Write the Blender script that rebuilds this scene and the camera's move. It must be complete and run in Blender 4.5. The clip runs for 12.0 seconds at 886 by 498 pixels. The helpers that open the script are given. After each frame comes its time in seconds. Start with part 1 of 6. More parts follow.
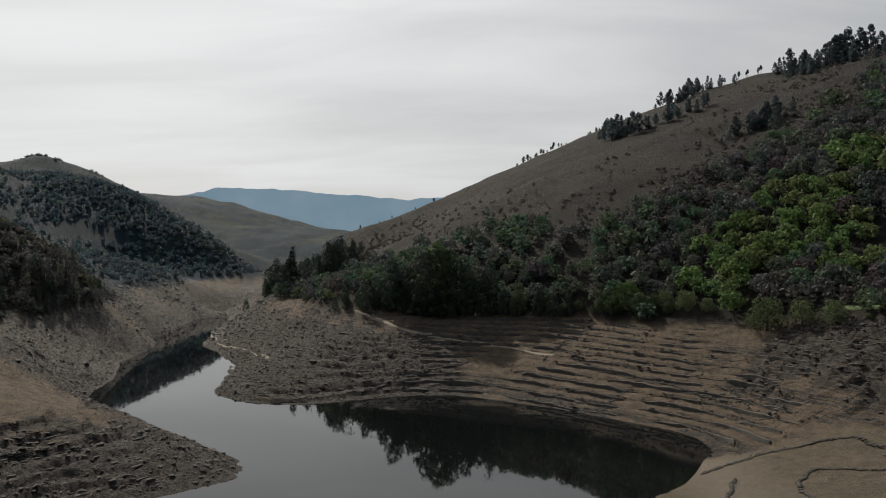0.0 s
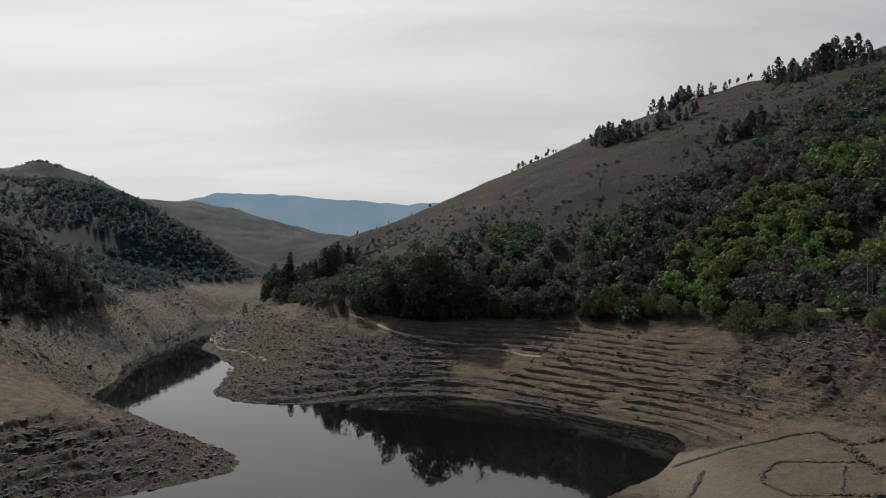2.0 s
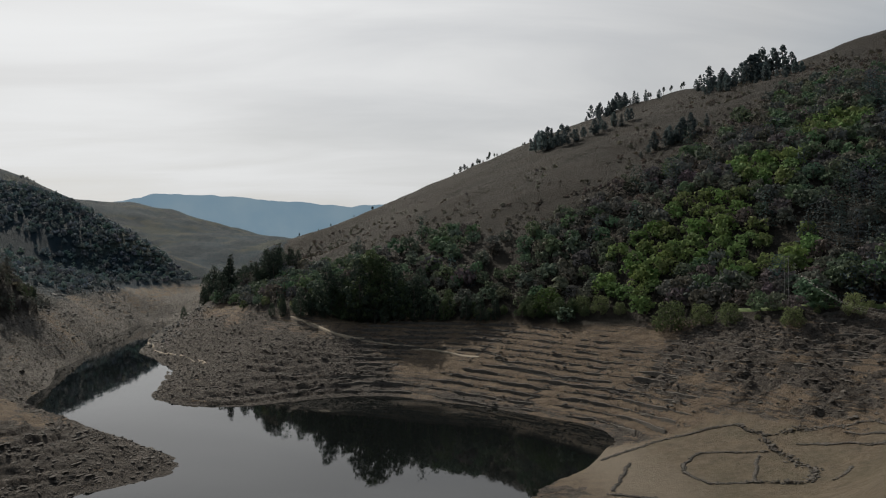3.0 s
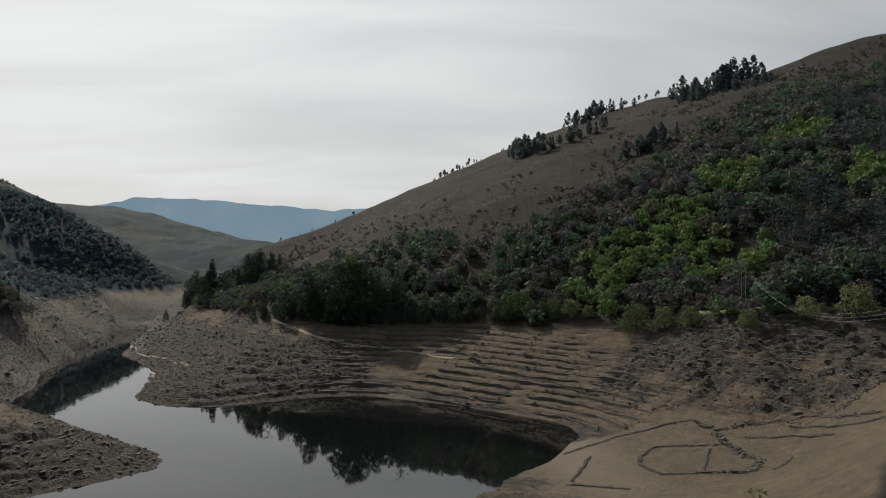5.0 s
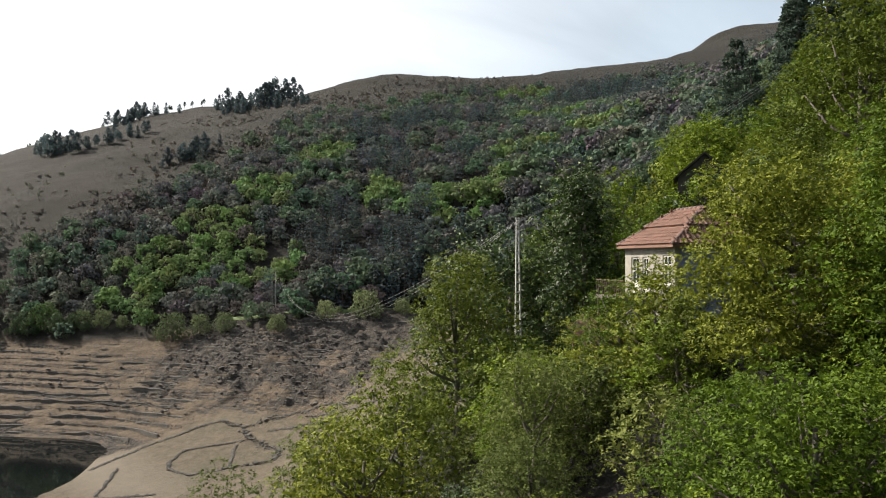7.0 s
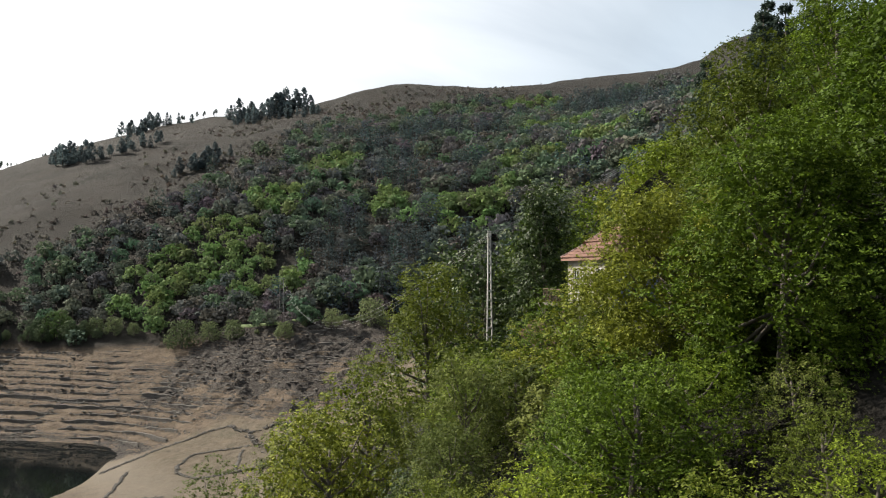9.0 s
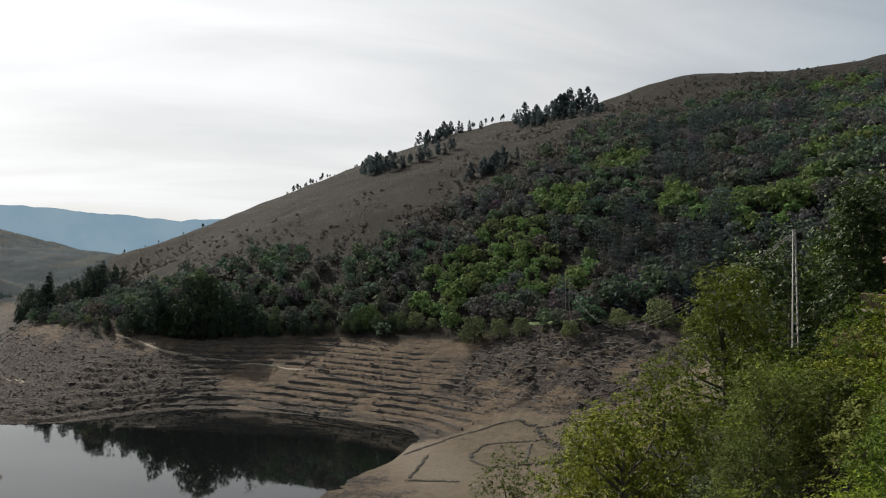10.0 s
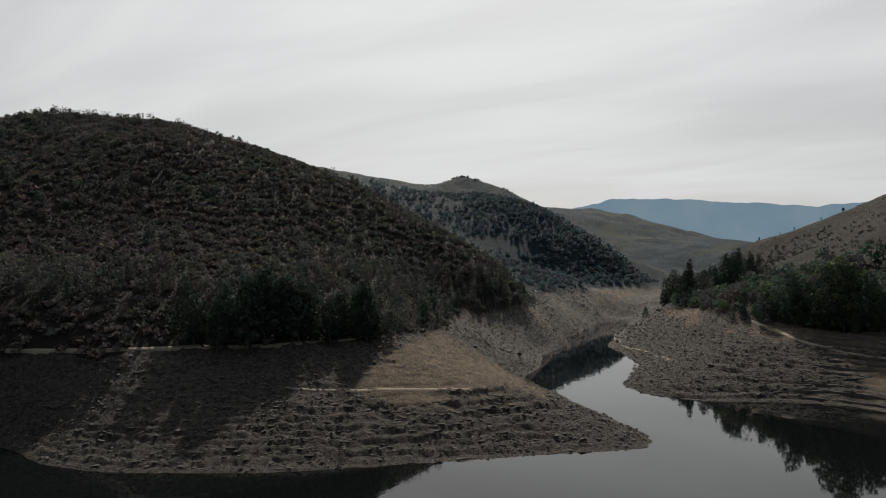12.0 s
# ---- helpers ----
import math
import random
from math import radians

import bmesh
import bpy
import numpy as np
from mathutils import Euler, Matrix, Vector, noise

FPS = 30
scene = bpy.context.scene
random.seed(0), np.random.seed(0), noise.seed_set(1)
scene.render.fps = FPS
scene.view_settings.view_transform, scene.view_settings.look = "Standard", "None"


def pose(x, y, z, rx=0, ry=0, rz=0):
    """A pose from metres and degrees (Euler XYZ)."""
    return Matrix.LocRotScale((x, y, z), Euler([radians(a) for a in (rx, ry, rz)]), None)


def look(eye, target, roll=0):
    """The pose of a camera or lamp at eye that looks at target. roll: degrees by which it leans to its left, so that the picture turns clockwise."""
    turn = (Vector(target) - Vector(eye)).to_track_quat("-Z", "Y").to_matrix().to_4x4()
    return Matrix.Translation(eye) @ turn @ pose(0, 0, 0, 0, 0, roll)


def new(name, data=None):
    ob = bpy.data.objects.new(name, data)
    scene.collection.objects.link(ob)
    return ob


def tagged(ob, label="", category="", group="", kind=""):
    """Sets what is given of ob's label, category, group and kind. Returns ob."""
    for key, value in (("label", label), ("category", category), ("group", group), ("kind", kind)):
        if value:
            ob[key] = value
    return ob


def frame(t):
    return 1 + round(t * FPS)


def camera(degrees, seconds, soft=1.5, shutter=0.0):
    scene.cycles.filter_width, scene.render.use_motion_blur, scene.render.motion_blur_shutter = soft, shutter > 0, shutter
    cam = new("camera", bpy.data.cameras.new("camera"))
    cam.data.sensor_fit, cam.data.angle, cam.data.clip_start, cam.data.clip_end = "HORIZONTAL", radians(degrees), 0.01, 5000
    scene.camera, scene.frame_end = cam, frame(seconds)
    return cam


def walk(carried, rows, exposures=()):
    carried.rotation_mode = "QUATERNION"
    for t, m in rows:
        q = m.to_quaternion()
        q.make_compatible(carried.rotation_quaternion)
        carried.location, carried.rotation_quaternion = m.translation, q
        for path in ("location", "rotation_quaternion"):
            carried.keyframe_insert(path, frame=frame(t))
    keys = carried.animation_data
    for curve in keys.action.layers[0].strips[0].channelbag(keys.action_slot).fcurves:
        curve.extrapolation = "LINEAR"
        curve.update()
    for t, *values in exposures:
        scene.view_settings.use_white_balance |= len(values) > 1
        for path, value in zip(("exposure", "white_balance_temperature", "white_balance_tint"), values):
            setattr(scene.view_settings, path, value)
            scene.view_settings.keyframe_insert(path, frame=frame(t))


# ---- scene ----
cam = camera(60.08, 12.0, 1.1)
PATH = [
    (0, (0.000, -0.000, 65.142), (0.000, 10.000, 65.105), -0.21),
    (0.5, (1.187, -3.290, 65.211), (1.190, 6.710, 65.190), -0.27),
    (1, (2.352, -6.592, 65.272), (2.356, 3.408, 65.266), -0.30),
    (1.5, (3.351, -9.894, 65.352), (3.353, 0.106, 65.363), -0.29),
    (2, (4.271, -13.241, 65.455), (4.275, -3.241, 65.481), -0.28),
    (2.5, (5.081, -16.658, 65.641), (5.088, -6.658, 65.678), -0.28),
    (2.6, (5.238, -17.343, 65.675), (5.243, -7.343, 65.713), -0.27),
    (2.7, (5.395, -18.028, 65.707), (5.714, -8.033, 65.747), -0.26),
    (2.8, (5.551, -18.713, 65.740), (6.091, -8.728, 65.779), -0.26),
    (2.9, (5.708, -19.399, 65.772), (6.404, -9.423, 65.815), -0.26),
    (3, (5.863, -20.085, 65.804), (6.600, -10.113, 65.852), -0.27),
    (3.1, (6.019, -20.772, 65.836), (6.754, -10.799, 65.881), -0.27),
    (3.2, (6.174, -21.459, 65.867), (6.918, -11.487, 65.913), -0.27),
    (4.8, (8.330, -32.955, 66.328), (9.278, -23.000, 66.417), -0.26),
    (5, (8.528, -34.414, 66.438), (9.484, -24.461, 66.535), -0.27),
    (5.5, (8.998, -38.070, 66.733), (9.998, -28.121, 66.836), -0.25),
    (5.6, (9.060, -38.809, 66.796), (10.633, -28.934, 66.903), -0.18),
    (5.7, (9.118, -39.548, 66.859), (11.740, -29.898, 66.977), -0.16),
    (5.8, (9.172, -40.288, 66.922), (12.887, -31.004, 67.050), -0.11),
    (5.9, (9.222, -41.028, 66.982), (13.989, -32.238, 67.116), -0.06),
    (6, (9.266, -41.767, 67.040), (14.986, -33.566, 67.177), 0.00),
    (6.1, (9.300, -42.502, 67.095), (15.483, -34.643, 67.250), -0.15),
    (6.3, (9.335, -43.949, 67.181), (15.513, -36.088, 67.348), -0.21),
    (6.5, (9.327, -45.367, 67.239), (15.502, -37.503, 67.400), -0.22),
    (7, (9.144, -48.737, 67.268), (15.334, -40.885, 67.435), -0.16),
    (7.2, (9.090, -49.994, 67.283), (15.266, -42.131, 67.469), -0.20),
    (8.8, (8.736, -54.641, 67.394), (14.808, -46.700, 67.660), -0.12),
    (9, (8.541, -54.844, 67.427), (14.608, -46.899, 67.702), -0.11),
    (9.1, (8.441, -54.940, 67.444), (14.469, -46.966, 67.725), -0.13),
    (9.2, (8.340, -55.035, 67.461), (14.253, -46.975, 67.746), -0.15),
    (9.3, (8.239, -55.127, 67.478), (13.962, -46.931, 67.766), -0.17),
    (9.4, (8.138, -55.217, 67.495), (13.613, -46.854, 67.784), -0.19),
    (9.5, (8.036, -55.304, 67.513), (13.152, -46.717, 67.803), -0.21),
    (9.6, (7.934, -55.390, 67.530), (12.581, -46.540, 67.820), -0.15),
    (10, (7.546, -55.682, 67.599), (10.358, -46.089, 67.863), 0.09),
    (10.5, (7.357, -56.002, 67.644), (7.885, -46.018, 67.866), 0.24),
    (11, (7.310, -56.240, 67.543), (5.457, -46.415, 67.701), 0.30),
    (11.5, (7.553, -56.355, 67.394), (3.935, -47.033, 67.505), 0.33),
    (12, (7.817, -56.416, 67.323), (3.017, -47.644, 67.412), 0.14),
]
EXPOSURES = [(0, 0.0), (2.5, 0.0), (5.5, 0.05), (6.05, 0.82), (6.5, 1.14), (7.2, 1.22), (9.3, 1.18), (10.0, 0.4), (10.6, -0.02), (11.0, -0.15), (11.5, -0.12), (12, -0.1)]
walk(cam, [(t, look(e, g, r)) for t, e, g, r in PATH], EXPOSURES)

# ---- world and sun ----
SUN_AZ, SUN_EL = radians(-26), radians(39)
sun_dir = Vector((math.sin(SUN_AZ) * math.cos(SUN_EL), math.cos(SUN_AZ) * math.cos(SUN_EL), math.sin(SUN_EL)))


def nodes_of(tree):
    """Short makers for nodes and links."""
    def node(kind, operation="", data_type="", attribute_name=""):
        n = tree.nodes.new(kind)
        if operation:
            n.operation = operation
        if data_type:
            n.data_type = data_type
        if attribute_name:
            n.attribute_name = attribute_name
        return n
    return node, tree.links.new


world = bpy.data.worlds.new("sky")
scene.world = world
world.use_nodes = True
wt = world.node_tree
wt.nodes.clear()
N, L = nodes_of(wt)
out = N("ShaderNodeOutputWorld")
bg = N("ShaderNodeBackground")
L(bg.outputs[0], out.inputs[0])
coord = N("ShaderNodeTexCoord")
sky = N("ShaderNodeTexSky")
sky.sky_type, sky.sun_disc, sky.sun_elevation, sky.sun_rotation = "NISHITA", False, SUN_EL, SUN_AZ
sky.air_density, sky.dust_density = 1.0, 2.0
blue = N("ShaderNodeVectorMath", operation="SCALE")
blue.inputs[3].default_value = 0.05
L(sky.outputs[0], blue.inputs[0])
# thin cloud, brightest round the veiled sun
dot = N("ShaderNodeVectorMath", operation="DOT_PRODUCT")
dot.inputs[1].default_value = sun_dir
L(coord.outputs["Generated"], dot.inputs[0])
glow = N("ShaderNodeMapRange")
glow.inputs[1].default_value, glow.inputs[2].default_value = 0.34, 1.0
glow.inputs[3].default_value, glow.inputs[4].default_value = 0.35, 0.90
L(dot.outputs[1], glow.inputs[0])
sep = N("ShaderNodeSeparateXYZ")
L(coord.outputs["Generated"], sep.inputs[0])
# project to a flat layer so that streaks flatten towards the horizon
den = N("ShaderNodeMath", operation="ADD")
den.inputs[1].default_value = 0.18
L(sep.outputs[2], den.inputs[0])
layer = N("ShaderNodeVectorMath", operation="DIVIDE")
comb = N("ShaderNodeCombineXYZ")
for i in range(3):
    L(den.outputs[0], comb.inputs[i])
L(coord.outputs["Generated"], layer.inputs[0])
L(comb.outputs[0], layer.inputs[1])
stretch = N("ShaderNodeMapping")
stretch.inputs[3].default_value = (0.55, 1.5, 0.0)
L(layer.outputs[0], stretch.inputs[0])
puffs = N("ShaderNodeTexNoise")
puffs.inputs["Scale"].default_value, puffs.inputs["Detail"].default_value, puffs.inputs["Roughness"].default_value = 1.3, 6.0, 0.52
puffs.inputs["Distortion"].default_value = 0.5
L(stretch.outputs[0], puffs.inputs["Vector"])
cloud = N("ShaderNodeMapRange")
cloud.inputs[1].default_value, cloud.inputs[2].default_value = 0.3, 0.72
cloud.inputs[3].default_value, cloud.inputs[4].default_value = 0.92, 1.06
L(puffs.outputs[0], cloud.inputs[0])
veil = N("ShaderNodeMath", operation="MULTIPLY")
L(glow.outputs[0], veil.inputs[0])
L(cloud.outputs[0], veil.inputs[1])
white = N("ShaderNodeCombineColor")
for i, (far_side, near_side) in enumerate(((0.84, 0.985), (0.97, 0.995), (1.1, 1.0))):
    tone = N("ShaderNodeMapRange")
    tone.inputs[1].default_value, tone.inputs[2].default_value = 0.3, 0.62
    tone.inputs[3].default_value, tone.inputs[4].default_value = far_side, near_side
    L(dot.outputs[1], tone.inputs[0])
    m = N("ShaderNodeMath", operation="MULTIPLY")
    L(veil.outputs[0], m.inputs[0])
    L(tone.outputs[0], m.inputs[1])
    L(m.outputs[0], white.inputs[i])
mixc = N("ShaderNodeMix", data_type="RGBA")
cover = N("ShaderNodeMapRange")
cover.inputs[1].default_value, cover.inputs[2].default_value = 0.25, 0.6
cover.inputs[3].default_value, cover.inputs[4].default_value = 0.72, 0.97
L(puffs.outputs[0], cover.inputs[0])
L(cover.outputs[0], mixc.inputs[0])
L(blue.outputs[0], mixc.inputs[6])
L(white.outputs[0], mixc.inputs[7])
L(mixc.outputs[2], bg.inputs[0])
bg.inputs[1].default_value = 1.0

sun = new("sun", bpy.data.lights.new("sun", "SUN"))
sun.data.energy, sun.data.angle, sun.data.color = 5.0, radians(0.9), (1.0, 0.91, 0.78)
sun.matrix_world = look(sun_dir * 100, (0, 0, 0))

# ---- materials ----


def material(name):
    m = bpy.data.materials.new(name)
    m.use_nodes = True
    node, link = nodes_of(m.node_tree)
    return m, m.node_tree.nodes["Principled BSDF"], node, link


def noise_fac(node, link, scale, detail=4.0, rough=0.55, vector=None, stretch=None):
    n = node("ShaderNodeTexNoise")
    n.inputs["Scale"].default_value, n.inputs["Detail"].default_value, n.inputs["Roughness"].default_value = scale, detail, rough
    src = vector
    if src is None:
        g = node("ShaderNodeNewGeometry")
        src = g.outputs["Position"]
    if stretch:
        mp = node("ShaderNodeMapping")
        mp.inputs[3].default_value = stretch
        link(src, mp.inputs[0])
        src = mp.outputs[0]
    link(src, n.inputs["Vector"])
    return n.outputs[0]


def ramp(node, link, fac, lo, hi, a=0.0, b=1.0):
    r = node("ShaderNodeMapRange")
    for i, v in enumerate((lo, hi, a, b)):
        r.inputs[1 + i].default_value = v
    link(fac, r.inputs[0])
    return r.outputs[0]


def mixed(node, link, fac, a, b):
    m = node("ShaderNodeMix", data_type="RGBA")
    for sock, v in ((m.inputs[0], fac), (m.inputs[6], a), (m.inputs[7], b)):
        if isinstance(v, (int, float)):
            sock.default_value = v
        elif isinstance(v, tuple):
            sock.default_value = (*v, 1)
        else:
            link(v, sock)
    return m.outputs[2]


def bumped(node, link, bsdf, height, strength, distance):
    b = node("ShaderNodeBump")
    b.inputs["Strength"].default_value, b.inputs["Distance"].default_value = strength, distance
    link(height, b.inputs["Height"])
    link(b.outputs[0], bsdf.inputs["Normal"])


def ground_material():
    m, bsdf, node, link = material("ground")
    at = node("ShaderNodeAttribute", attribute_name="cover")
    sepc = node("ShaderNodeSeparateColor")
    link(at.outputs["Color"], sepc.inputs[0])
    bare, rocky, dist = sepc.outputs[0], sepc.outputs[1], sepc.outputs[2]
    silt = at.outputs["Alpha"]
    big = noise_fac(node, link, 0.02, 5)
    mid = noise_fac(node, link, 0.22, 6, 0.65)
    fine = noise_fac(node, link, 1.6, 6, 0.7)
    grit = noise_fac(node, link, 0.55, 8, 0.78)
    beds = noise_fac(node, link, 1.0, 8, 0.72, stretch=(0.06, 0.06, 1.5))
    soil = mixed(node, link, ramp(node, link, mid, 0.35, 0.68), (0.158, 0.121, 0.085), (0.072, 0.055, 0.041))
    soil = mixed(node, link, ramp(node, link, fine, 0.45, 0.75, 0, 0.5), soil, (0.25, 0.2, 0.148))
    where = node("ShaderNodeNewGeometry")
    level = node("ShaderNodeSeparateXYZ")
    link(where.outputs["Position"], level.inputs[0])
    patch = noise_fac(node, link, 0.07, 5, 0.6)
    mud = mixed(node, link, ramp(node, link, mid, 0.3, 0.7), (0.12, 0.096, 0.068), (0.058, 0.048, 0.036))
    mud = mixed(node, link, ramp(node, link, patch, 0.45, 0.6, 0, 0.6), mud, (0.07, 0.062, 0.042))
    mud = mixed(node, link, ramp(node, link, grit, 0.42, 0.7, 0, 0.6), mud, (0.15, 0.13, 0.1))
    # pale dried mud close to the water
    mud = mixed(node, link, ramp(node, link, level.outputs[2], 0.8, 2.6, 0.7, 0), mud, (0.17, 0.146, 0.118))
    soil = mixed(node, link, silt, soil, mud)
    rock = mixed(node, link, ramp(node, link, grit, 0.38, 0.62), (0.02, 0.018, 0.017), (0.105, 0.093, 0.082))
    west = node("ShaderNodeMath", operation="MULTIPLY")
    link(ramp(node, link, level.outputs[0], -135, -165, 0, 0.8), west.inputs[0])
    link(ramp(node, link, level.outputs[1], 300, 345), west.inputs[1])
    rock = mixed(node, link, west.outputs[0], rock, mixed(node, link, ramp(node, link, grit, 0.4, 0.62), (0.05, 0.047, 0.044), (0.19, 0.178, 0.162)))
    rk = node("ShaderNodeMath", operation="ADD")
    link(rocky, rk.inputs[0])
    wild = node("ShaderNodeMath", operation="ADD")
    link(ramp(node, link, beds, 0.3, 0.7, -0.95, 0.95), wild.inputs[0])
    link(ramp(node, link, grit, 0.35, 0.65, -0.4, 0.4), wild.inputs[1])
    calm = node("ShaderNodeMath", operation="MULTIPLY")
    link(wild.outputs[0], calm.inputs[0])
    link(ramp(node, link, silt, 0, 1, 1, 0.25), calm.inputs[1])
    link(calm.outputs[0], rk.inputs[1])
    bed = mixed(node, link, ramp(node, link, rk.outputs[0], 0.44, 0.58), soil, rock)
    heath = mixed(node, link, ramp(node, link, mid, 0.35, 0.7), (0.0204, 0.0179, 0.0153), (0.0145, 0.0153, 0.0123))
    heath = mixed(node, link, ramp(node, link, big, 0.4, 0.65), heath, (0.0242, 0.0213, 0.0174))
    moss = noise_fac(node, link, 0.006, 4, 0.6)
    # far hills: distance haze is put into these blue-green base colours
    far_hazed = mixed(node, link, ramp(node, link, moss, 0.44, 0.56), (0.0112, 0.0272, 0.04), (0.0288, 0.0368, 0.0288))
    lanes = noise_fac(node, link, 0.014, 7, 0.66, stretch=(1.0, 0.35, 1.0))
    far_hazed = mixed(node, link, ramp(node, link, lanes, 0.47, 0.52, 0, 0.9), far_hazed, (0.006, 0.018, 0.028))
    far_hazed = mixed(node, link, ramp(node, link, grit, 0.4, 0.65, 0, 0.5), far_hazed, (0.008, 0.02, 0.028))
    heath = mixed(node, link, dist, heath, far_hazed)
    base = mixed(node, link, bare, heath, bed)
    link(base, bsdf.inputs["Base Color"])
    bsdf.inputs["Roughness"].default_value = 0.95
    bsdf.inputs["Specular IOR Level"].default_value = 0.15
    relief = node("ShaderNodeMath", operation="MULTIPLY_ADD")
    link(grit, relief.inputs[0])
    relief.inputs[1].default_value = 2.2
    link(fine, relief.inputs[2])
    calmer = node("ShaderNodeMath", operation="MULTIPLY")
    link(relief.outputs[0], calmer.inputs[0])
    link(ramp(node, link, silt, 0, 1, 1, 0.4), calmer.inputs[1])
    bumped(node, link, bsdf, calmer.outputs[0], 1.0, 1.3)
    return m


def water_material():
    m, bsdf, node, link = material("water")
    bsdf.inputs["Base Color"].default_value = (0.004, 0.005, 0.005, 1)
    bsdf.inputs["Roughness"].default_value = 0.03
    bsdf.inputs["IOR"].default_value = 1.33
    h = noise_fac(node, link, 0.35, 3, 0.5, stretch=(1, 0.35, 1))
    bumped(node, link, bsdf, h, 0.05, 0.25)
    return m


def leaf_material(name, dark, light, shine=0.0, thin=0.5):
    m, bsdf, node, link = material(name)
    info = node("ShaderNodeObjectInfo")
    geo = node("ShaderNodeNewGeometry")
    c = mixed(node, link, geo.outputs["Random Per Island"], dark, light)
    hs = node("ShaderNodeHueSaturation")
    link(ramp(node, link, info.outputs["Random"], 0, 1, 0.62, 1.32), hs.inputs["Value"])
    link(ramp(node, link, info.outputs["Random"], 0, 1, 0.525, 0.495), hs.inputs["Hue"])
    link(c, hs.inputs["Color"])
    link(hs.outputs[0], bsdf.inputs["Base Color"])
    bsdf.inputs["Roughness"].default_value = 0.75 - shine
    bsdf.inputs["Specular IOR Level"].default_value = 0.05 + shine
    tr = node("ShaderNodeBsdfTranslucent")
    link(hs.outputs[0], tr.inputs[0])
    mx = node("ShaderNodeMixShader")
    mx.inputs[0].default_value = thin
    link(bsdf.outputs[0], mx.inputs[1])
    link(tr.outputs[0], mx.inputs[2])
    link(mx.outputs[0], m.node_tree.nodes["Material Output"].inputs[0])
    return m


def rough_material(name, a, b, scale, rough=0.85, bump=0.3, dist=0.02, metal=0.0):
    m, bsdf, node, link = material(name)
    f = noise_fac(node, link, scale, 6, 0.62)
    g = noise_fac(node, link, scale * 0.17, 3, 0.5)
    c = mixed(node, link, ramp(node, link, f, 0.32, 0.7), a, b)
    c = mixed(node, link, ramp(node, link, g, 0.45, 0.7, 0, 0.45), c, tuple(0.55 * v for v in a))
    link(c, bsdf.inputs["Base Color"])
    bsdf.inputs["Roughness"].default_value, bsdf.inputs["Metallic"].default_value = rough, metal
    bumped(node, link, bsdf, f, bump, dist)
    return m


MAT_GROUND = ground_material()
MAT_WATER = water_material()
LEAF_OAK = leaf_material("oak_leaf", (0.04, 0.0576, 0.0304), (0.08, 0.107, 0.0528), 0.0, 0.22)
LEAF_SPRING = leaf_material("spring_leaf", (0.064, 0.096, 0.032), (0.12, 0.164, 0.0544), 0.0, 0.25)
LEAF_GREY = leaf_material("dull_leaf", (0.072, 0.08, 0.0528), (0.128, 0.136, 0.088), 0.0, 0.2)
LEAF_PALE = leaf_material("sallow_leaf", (0.075, 0.0938, 0.045), (0.169, 0.195, 0.0938), 0.0, 0.35)
LEAF_PINE = leaf_material("pine_needle", (0.022, 0.036, 0.027), (0.055, 0.076, 0.055), 0.0, 0.2)
# ridge leaves: bluish foliage, bluer and paler for the haze painted in
LEAF_RIDGE = leaf_material("hazy_blue_leaf", (0.06, 0.082, 0.086), (0.1, 0.13, 0.132), 0.0, 0.4)
LEAF_OLIVE = leaf_material("olive_leaf", (0.042, 0.054, 0.006), (0.148, 0.17, 0.02), 0.07, 0.27)
LEAF_WILLOW = leaf_material("willow_leaf", (0.04, 0.05, 0.011), (0.128, 0.15, 0.034), 0.06, 0.25)
LEAF_IVY = leaf_material("ivy_leaf", (0.012, 0.022, 0.006), (0.078, 0.112, 0.022), 0.2, 0.2)
LEAF_NEAR = leaf_material("bramble_leaf", (0.042, 0.062, 0.006), (0.145, 0.195, 0.016), 0.07, 0.3)
BARK = rough_material("bark", (0.05, 0.042, 0.033), (0.10, 0.085, 0.068), 6.0)

# ---- terrain ----
Z_TOP = 29.0


def vnoise(x, y, seed=0):
    """Smooth value noise in -1..1 on arrays."""
    xi, yi = np.floor(x), np.floor(y)
    u, v = x - xi, y - yi
    u, v = u * u * (3 - 2 * u), v * v * (3 - 2 * v)

    def h(a, b):
        s = np.sin(a * 127.1 + b * 311.7 + seed * 74.7) * 43758.5453
        return (s - np.floor(s)) * 2 - 1
    return (h(xi, yi) * (1 - u) + h(xi + 1, yi) * u) * (1 - v) + (h(xi, yi + 1) * (1 - u) + h(xi + 1, yi + 1) * u) * v


def fbm(x, y, octaves, seed=0, gain=0.5):
    s, a = np.zeros_like(x), 1.0
    for k in range(octaves):
        s += a * vnoise(x, y, seed + k)
        x, y, a = x * 2.03 + 11.3, y * 2.03 - 7.7, a * gain
    return s


def smooth(a, b, v):
    t = np.clip((v - a) / (b - a), 0, 1)
    return t * t * (3 - 2 * t)


